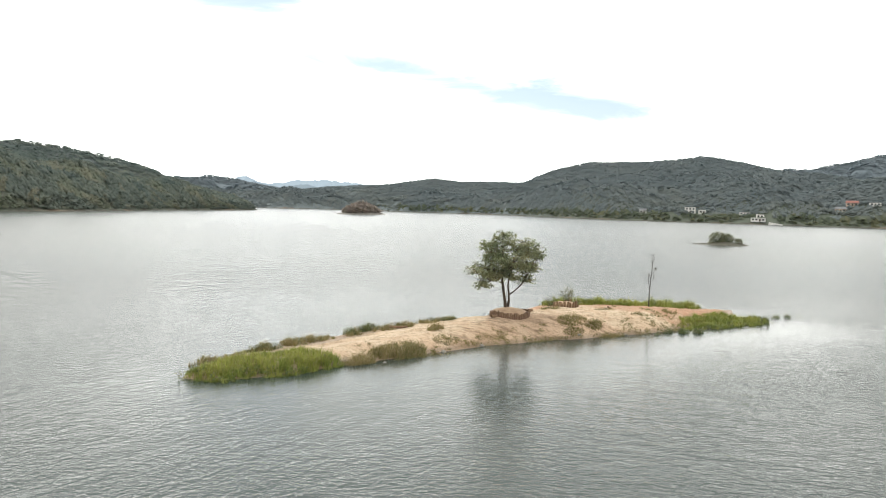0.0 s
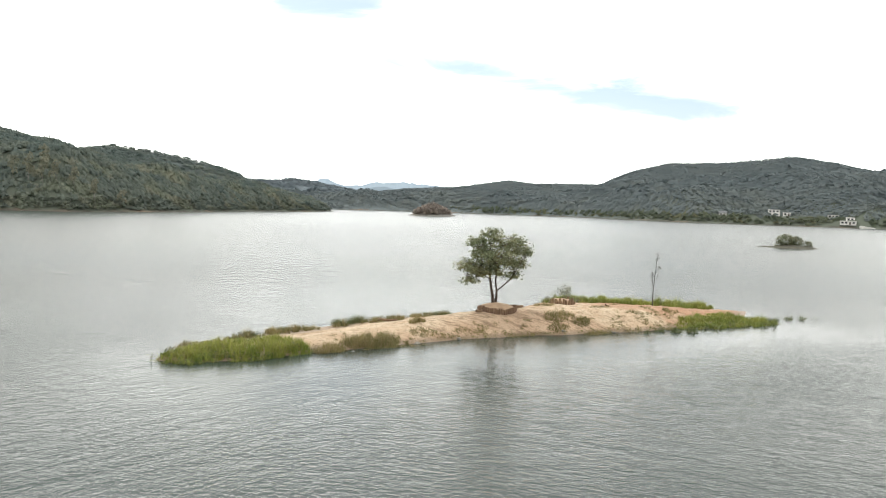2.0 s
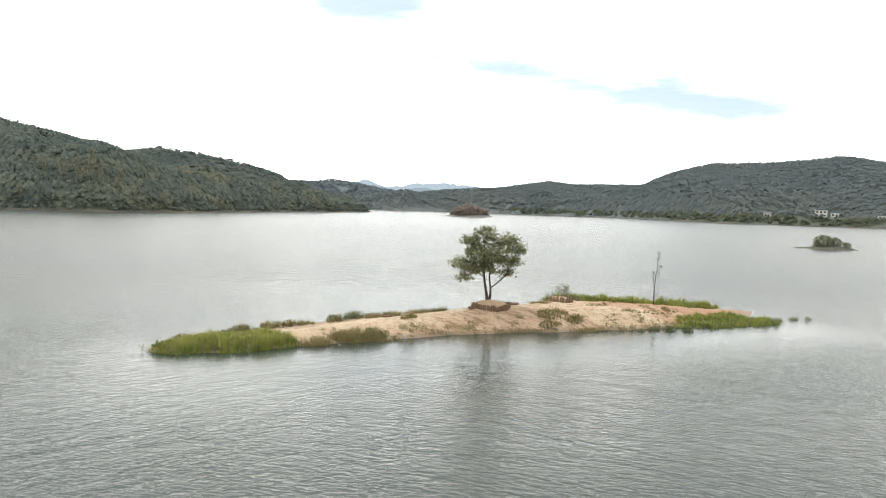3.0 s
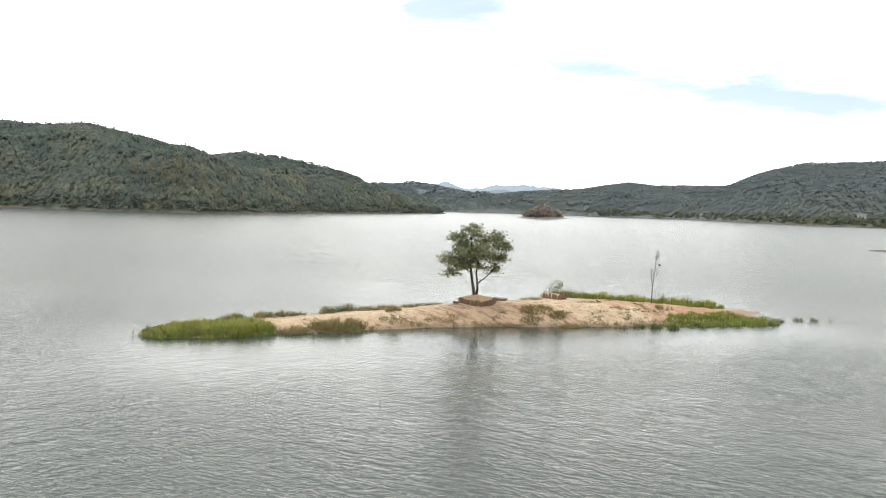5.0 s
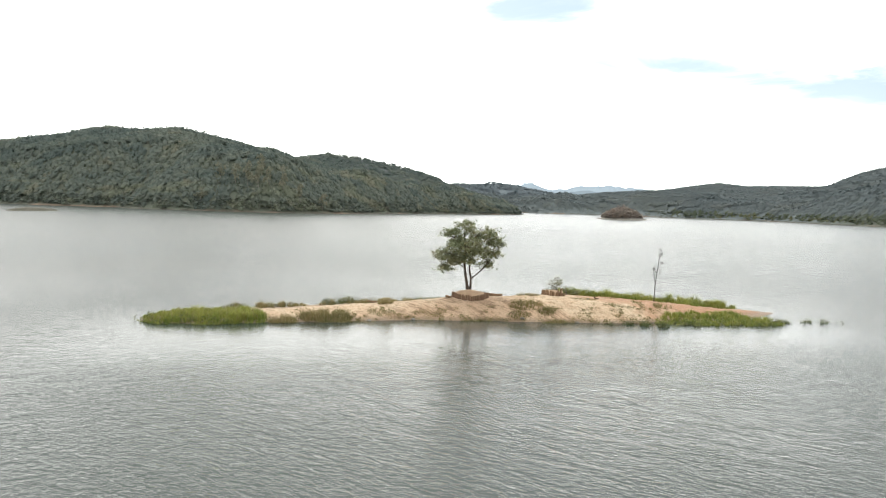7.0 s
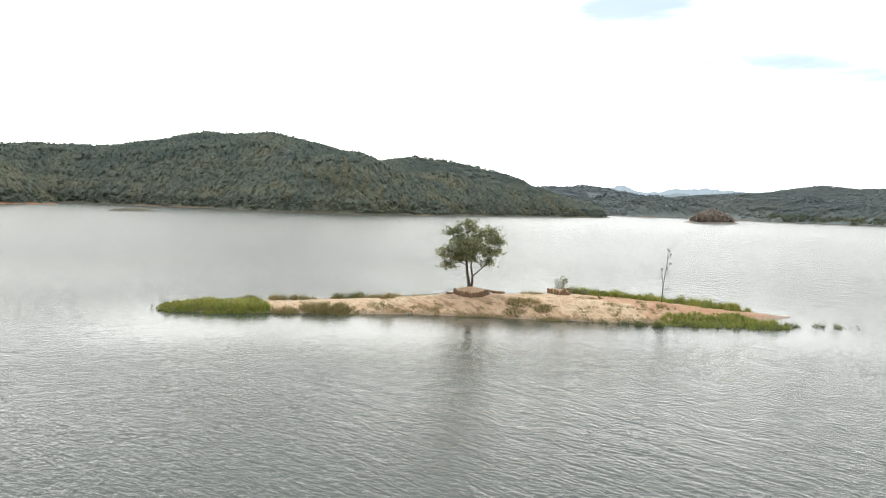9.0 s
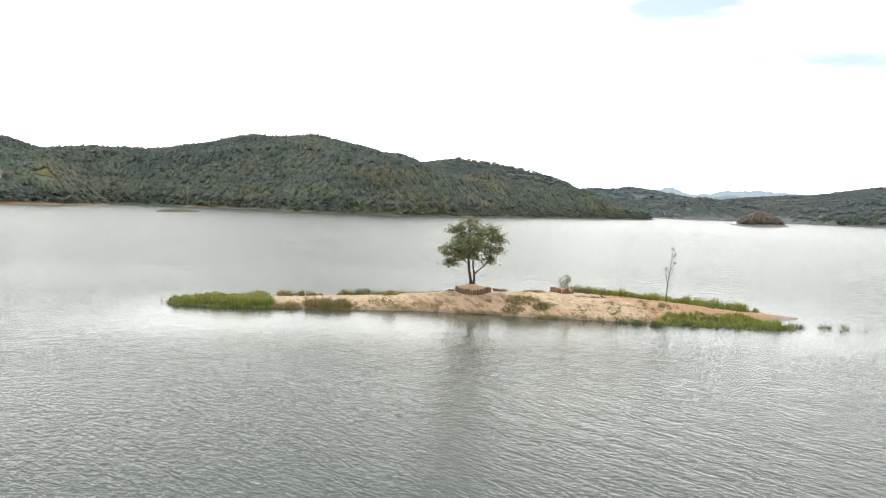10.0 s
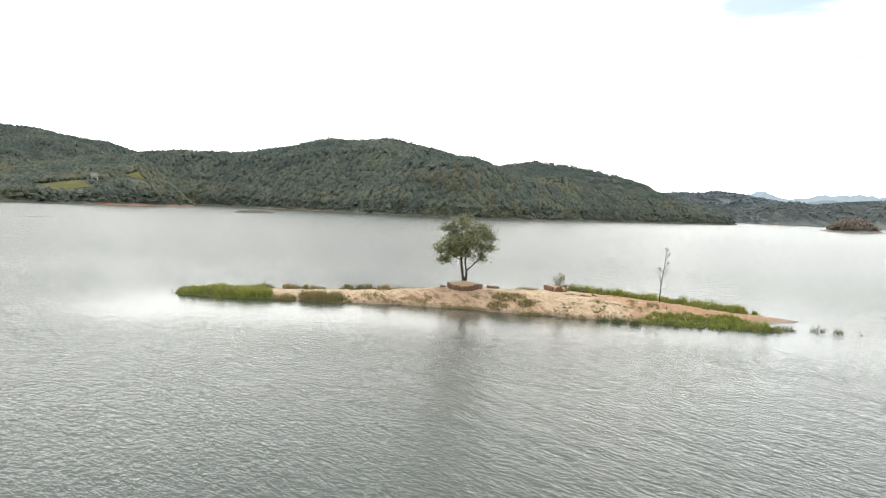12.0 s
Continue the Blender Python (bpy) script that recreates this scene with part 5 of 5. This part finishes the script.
def dead_tree(x, y, z):
    ob = thing("dead_tree", (x, y, z))
    a = np.array([UX, UY, 0])

    def P(s, h, v=0.0):
        return np.array([s * UX - v * UY, s * UY + v * UX, h])

    def path(*rows):
        return np.array([[*P(s * 0.65, h, v), r] for s, h, v, r in rows])

    paths = [path((0, -0.2, 0, 0.05), (-0.02, 0.5, 0, 0.042), (0.02, 1.0, 0.02, 0.036), (0.08, 1.5, 0, 0.03), (0.22, 2.1, 0.03, 0.025), (0.32, 2.7, 0, 0.02), (0.38, 3.2, 0.02, 0.015), (0.44, 3.75, 0, 0.008)),
             path((0.05, 1.25, 0, 0.026), (-0.05, 1.7, 0.05, 0.02), (-0.14, 2.1, 0.05, 0.014), (-0.22, 2.4, 0.05, 0.007)),
             path((0.02, 0.95, 0, 0.022), (0.25, 0.98, -0.05, 0.017), (0.5, 1.1, -0.08, 0.012), (0.78, 1.28, -0.1, 0.005)),
             path((0.28, 2.4, 0, 0.014), (0.48, 2.6, -0.1, 0.01), (0.62, 2.85, -0.1, 0.005)),
             path((0.34, 2.85, 0, 0.012), (0.5, 3.1, 0.1, 0.008), (0.72, 3.35, 0.12, 0.004)),
             path((0.15, 1.8, 0, 0.016), (0.3, 2.0, -0.1, 0.012), (0.42, 2.35, -0.15, 0.006)),
             path((0.38, 3.2, 0, 0.01), (0.3, 3.45, 0.1, 0.005)), path((0.0, 0.75, 0, 0.018), (0.3, 0.85, -0.1, 0.013), (0.62, 0.82, -0.15, 0.008), (0.9, 0.9, -0.2, 0.004)),
             path((-0.05, 1.7, 0.05, 0.014), (-0.3, 1.95, 0.05, 0.009), (-0.42, 2.2, 0.0, 0.004)), path((0.22, 2.1, 0.03, 0.014), (0.0, 2.25, 0.1, 0.01), (-0.12, 2.5, 0.1, 0.004)), path((0.3, 2.0, -0.1, 0.01), (0.5, 2.15, -0.1, 0.007), (0.58, 2.4, -0.1, 0.004)), path((0.2, 2.05, 0, 0.012), (0.1, 2.4, 0.12, 0.006))]
    for p in paths:
        p[:, 3] = p[:, 3] * 0.8 + 0.004
    tv, tf = tubes(paths, 6)
    part("trunk", mesh_of("trunk", tv, tf, DEADWOOD), ob, "thin bare grey-brown stem with a few crooked twigs")
    pts = np.concatenate([p[-1, :3] + RNG.normal(0, 0.06, (16, 3)) for p in (paths[0], paths[1], paths[3], paths[4], paths[5])])
    lv_, lf_ = leaves_at(pts, 0.11, 0.06)
    part("withered_leaves", mesh_of("withered_leaves", lv_, lf_, BARK, False), ob, "few dark withered leaf clumps at the tips")
    return tagged(ob, "thin bare dead tree standing in the bank grass", "tree")


dead_tree(16.25, 58.03, 0.60)


# ---- islets and bars out in the lake ----
def low_islet(name, label, x, y, length, width, height, turn, mat, category="islet", seed=0):
    """A low mound that dips under the water all round."""
    u, v = np.meshgrid(np.linspace(-1.15, 1.15, 60), np.linspace(-1.25, 1.25, 30), indexing="ij")
    edge = 1 - np.sqrt(u ** 2 + v ** 2) + 0.45 * (fbm(u * 3 + seed, v * 3, 4, seed) - 0.5)
    z = np.where(edge > 0, height * (1 - (1 - np.clip(edge, 0, 1)) ** 2), edge * 1.5) + 0.2 * height * (fbm(u * 9, v * 9, 3, seed + 3) - 0.5) * (edge > 0) - 0.02
    ob = new(name, mesh_of(name, np.stack([u * length / 2, v * width / 2, z], -1).reshape(-1, 3), grid_faces(60, 30), mat))
    ob.matrix_world = pose(x, y, 0, 0, 0, turn)
    return tagged(ob, label, category)


def bush(x, y, z, width, height, count, label, leaf=0.3, mat=None):
    """A rounded bush: branching stems and a ragged crown of leaf sprays."""
    ob = thing("bush", (x, y, z))
    d = RNG.normal(size=(count, 3))
    d /= np.linalg.norm(d, axis=1, keepdims=True)
    d *= RNG.uniform(0.35, 1.0, count)[:, None] ** 0.4
    lumps = 1 + 0.35 * (fbm(d[:, 0] * 2.3 + 7, d[:, 1] * 2.3 + d[:, 2], 3, 77) - 0.5) * 2
    p = d * lumps[:, None] * np.array([width / 2, width / 2, height * 0.5]) + np.array([0, 0, height * 0.52])
    paths = [limb((RNG.normal(0, 0.2), RNG.normal(0, 0.2), -0.3), q * np.array([0.8, 0.8, 0.9]), 0.06, 0.015, 5) for q in p[:14]]
    tv, tf = tubes(paths, 5)
    part("stems", mesh_of("stems", tv, tf, BARK), ob)
    lv_, lf_ = leaves_at(p, leaf, leaf * 0.6)
    part("foliage", mesh_of("foliage", lv_, lf_, mat or SHRUB, False), ob)
    return tagged(ob, label, "bush")


low_islet("bushy_islet", "small low islet with bushes and a thin spit", 82.8, 172.0, 11, 5.5, 0.75, -8, MUD, seed=3)
low_islet("mud_bar", "narrow mud bar just above the water", 79.0, 174.5, 8.0, 1.8, 0.32, 10, MUD, "mud bar", 5)
bush(81.4, 172.6, 0.3, 3.9, 2.8, 1700, "broad round green bush on the small islet")
bush(83.9, 172.6, 0.3, 2.7, 2.4, 900, "round green bush on the small islet")
bush(86.0, 171.4, 0.15, 1.6, 1.6, 400, "small green bush at the tip of the islet")
bush(79.6, 172.6, 0.2, 1.6, 0.9, 300, "low scrub at the edge of the islet", 0.22)

low_islet("rocky_islet", "rocky islet with bare reddish scrub", -5, 535, 46, 22, 2.6, 45, ROCK, seed=9)
pts = []
for _ in range(420):
    a_, r_ = RNG.uniform(0, 2 * math.pi), math.sqrt(RNG.uniform(0, 1))
    lx, ly = 17.5 * r_ * math.cos(a_), 8.5 * r_ * math.sin(a_)
    c_, s_ = math.cos(radians(45)), math.sin(radians(45))
    pts.append((-5 + lx * c_ - ly * s_, 535 + lx * s_ + ly * c_, 1.0 + 1.2 * (1 - r_ * r_)))
pts = np.array(pts)
dome = 1 - 0.6 * np.hypot((pts[:, 0] + 5) / 15, (pts[:, 1] - 535) / 15)
tv, tf = scatter(SMALL1, pts, RNG.uniform(0.9, 1.7, len(pts)), RNG.uniform(3.2, 6.0, len(pts)) * np.clip(dome, 0.3, 1))
tagged(new("islet_scrub", mesh_of("islet_scrub", tv, tf, TWIGS)), "reddish brown bare scrub on the rocky islet", "scrub", kind="stuff")

low_islet("mud_bar", "long dark mud bar off the wooded shore", -200, 212, 22, 5, 1.3, 88, MUD, "mud bar", 12)
low_islet("mud_bar", "faint mud bar awash in open water", -139, 95, 11, 1.6, 0.10, 80, MUD, "mud bar", 15)


# ---- fields and buildings on the far shores ----
def field(x, y, half_x, half_y, label):
    u, v = np.meshgrid(np.linspace(-half_x, half_x, 16), np.linspace(-half_y, half_y, 16), indexing="ij")
    z = terrain(x + u, y + v) + 0.35
    return tagged(new("field", mesh_of("field", np.stack([x + u, y + v, z], -1).reshape(-1, 3), grid_faces(16, 16), FIELD)), label, "field", kind="structure")


field(-318, 195, 7.5, 9, "yellowish mown field among trees above the red bank")
field(-309, 228, 4.5, 4.5, "small pale green clearing above the red bank")


def box_mesh(name, w, d, h, mat, bevel=0.03):
    bm = bmesh.new()
    bmesh.ops.create_cube(bm, size=1.0)
    bmesh.ops.scale(bm, vec=(w, d, h), verts=bm.verts)
    bmesh.ops.translate(bm, vec=(0, 0, h / 2), verts=bm.verts)
    bmesh.ops.bevel(bm, geom=bm.edges[:], offset=bevel, segments=1, affect='EDGES')
    m = bpy.data.meshes.new(name)
    bm.to_mesh(m)
    bm.free()
    m.materials.append(mat)
    return m


def roof_mesh(w, d, rise, mat):
    bm = bmesh.new()
    v = [bm.verts.new(p) for p in ((-w / 2, -d / 2, 0), (w / 2, -d / 2, 0), (w / 2, d / 2, 0), (-w / 2, d / 2, 0), (-w / 2 + 0.6, 0, rise), (w / 2 - 0.6, 0, rise),
                                   (-w / 2, -d / 2, -0.15), (w / 2, -d / 2, -0.15), (w / 2, d / 2, -0.15), (-w / 2, d / 2, -0.15))]
    for f in ((0, 1, 5, 4), (2, 3, 4, 5), (1, 2, 5), (3, 0, 4), (6, 7, 1, 0), (7, 8, 2, 1), (8, 9, 3, 2), (9, 6, 0, 3), (9, 8, 7, 6)):
        bm.faces.new([v[i] for i in f])
    m = bpy.data.meshes.new("roof")
    bm.to_mesh(m)
    bm.free()
    m.materials.append(mat)
    return m


def house(label, x, y, turn, w, d, storeys, wall_mat, roof_mat, flat, bays, z=None):
    z = float(terrain(np.array([x]), np.array([y]))[0]) - 0.3 if z is None else z
    ob = thing("house", (x, y, z), turn)
    h = 2.7 * storeys + 0.3
    part("wall", box_mesh("wall", w, d, h, wall_mat), ob)
    if flat:
        r = part("roof", box_mesh("roof", w + 0.5, d + 0.5, 0.3, roof_mat), ob)
        r.matrix_basis = pose(0, 0, h + 0.003)
    else:
        r = part("roof", roof_mesh(w + 0.9, d + 0.9, 1.7, roof_mat), ob)
        r.matrix_basis = pose(0, 0, h + 0.16)
    pane, frame_m = box_mesh("window", 1.5, 0.08, 1.3, PANE, 0.01), box_mesh("sill", 1.8, 0.16, 0.1, CONCRETE, 0.01)
    for k in range(storeys):
        for i in range(bays):
            wx = (i + 0.5) / bays * (w - 1.0) - (w - 1.0) / 2
            if k == 0 and i == bays // 2:
                o = part("door", box_mesh("door", 1.1, 0.1, 2.1, BARK, 0.01), ob)
                o.matrix_basis = pose(wx, -d / 2 - 0.03, 0.35)
                continue
            o = part("window", pane, ob)
            o.matrix_basis = pose(wx, -d / 2 - 0.02, 0.35 + 2.7 * k + 0.9)
            s_ = part("sill", frame_m, o)
            s_.matrix_basis = pose(0, -0.05, -0.11)
    return tagged(ob, label, "house", "houses on the far shore")


house("two-storey white house with flat roof among trees", 277, 596, -25, 9.0, 8, 2, WALL_WHITE, CONCRETE, True, 3)
house("low white annexe beside the two-storey house", 285.5, 591, -25, 6.0, 5, 1, WALL_WHITE, CONCRETE, True, 2)
house("small white house with grey roof in the village", 311, 568, -29, 8, 6, 1, WALL_WHITE, ROOF_GREY, True, 3)
house("white lakeside building with flat roof above a slipway", 311, 547, -30, 11, 7, 1, WALL_WHITE, CONCRETE, True, 4)
house("upper white block of the lakeside building", 315.5, 552, -30, 6, 4, 2, WALL_WHITE, CONCRETE, True, 2, float(terrain(np.array([311.0]), np.array([547.0]))[0]) - 0.3)
house("tan village house with a grey hipped roof", 375, 538, -35, 8, 6, 1, WALL_TAN, ROOF_GREY, False, 3)
house("red-roofed brown village house", 390, 545, -36, 9, 7, 1, WALL_TAN, ROOF_RED, False, 3)
house("white village house with flat roof", 394, 524, -37, 8, 6, 1, WALL_WHITE, ROOF_GREY, True, 3)
house("small pale shed among shore trees", 241, 612, -22, 6, 4, 1, WALL_WHITE, ROOF_GREY, False, 2)
house("small white hut above the red bank", -316, 209, 60, 3.0, 2.4, 1, WALL_WHITE, ROOF_GREY, False, 2)


def slipway(x, y, turn, length, width):
    bm = bmesh.new()
    prof = [(-length / 2, -1.0), (length / 2, -1.0), (length / 2, 0.5), (-length / 2, 2.0)]
    f0 = [bm.verts.new((px, -width / 2, pz)) for px, pz in prof]
    f1 = [bm.verts.new((px, width / 2, pz)) for px, pz in prof]
    bm.faces.new(f0)
    bm.faces.new(f1[::-1])
    for i in range(4):
        bm.faces.new((f0[i], f1[i], f1[(i + 1) % 4], f0[(i + 1) % 4]))
    bmesh.ops.recalc_face_normals(bm, faces=bm.faces[:])
    m = bpy.data.meshes.new("slipway")
    bm.to_mesh(m)
    bm.free()
    m.materials.append(CONCRETE)
    ob = new("slipway", m)
    ob.matrix_world = pose(x, y, 0, 0, 0, turn)
    return tagged(ob, "pale concrete slipway running down into the lake", "slipway")


slipway(317, 532, -48, 10, 2.5)


# ---- loose things on the islet ----
def log_piece(s, v, length, radius, turn, tilt, label):
    n = 9
    t = np.linspace(0, 1, n)
    p = np.column_stack([(t - 0.5) * length, 0.02 * np.sin(t * 7), 0.02 * np.cos(t * 5), radius * (1 - 0.15 * t)])
    tv_, tf_ = tubes([p], 9)
    x, y = to_world(s, v)
    ob = new("log", mesh_of("log", tv_, tf_, STAKE_CUT))
    ob.matrix_world = pose(x, y, float(ground_at(s, v)) + radius * 0.8, 0, tilt, turn)
    return tagged(ob, label, "log")


log_piece(1.9, 0.3, 0.85, 0.10, 25, 0, "short weathered log lying beside the staked bed")
log_piece(1.7, 0.9, 0.7, 0.08, -15, 6, "short weathered log lying behind the staked bed")
log_piece(-1.65, -0.8, 0.4, 0.09, 25, 0, "stub of brown wood lying on the sand")
log_piece(9.2, -0.2, 0.35, 0.06, 40, 12, "dark driftwood stub on the sand")
log_piece(-6.2, 3.3, 1.2, 0.08, 10, 0, "pale driftwood log on the back shore")


def stone(s, v, size, label):
    tv_, tf_ = blob(2, int(abs(s * 31 + v * 17)) + 3, 0.7, 0.35)
    x, y = to_world(s, v)
    ob = new("stone", mesh_of("stone", tv_ * size, tf_, ROCK))
    ob.matrix_world = pose(x, y, float(ground_at(s, v)) - size * 0.25, 0, 0, s * 77 % 360)
    return tagged(ob, label, "stone", "stones on the islet")


for row in ((-11.2, -4.3, 0.16), (-10.9, -4.6, 0.12), (-7.2, -3.6, 0.13), (-4.4, -3.3, 0.12), (2.6, -4.0, 0.12), (6.1, -4.6, 0.14), (8.4, -0.6, 0.12), (5.2, 1.9, 0.10)):
    stone(*row, "small dark stone half sunk in the sand")
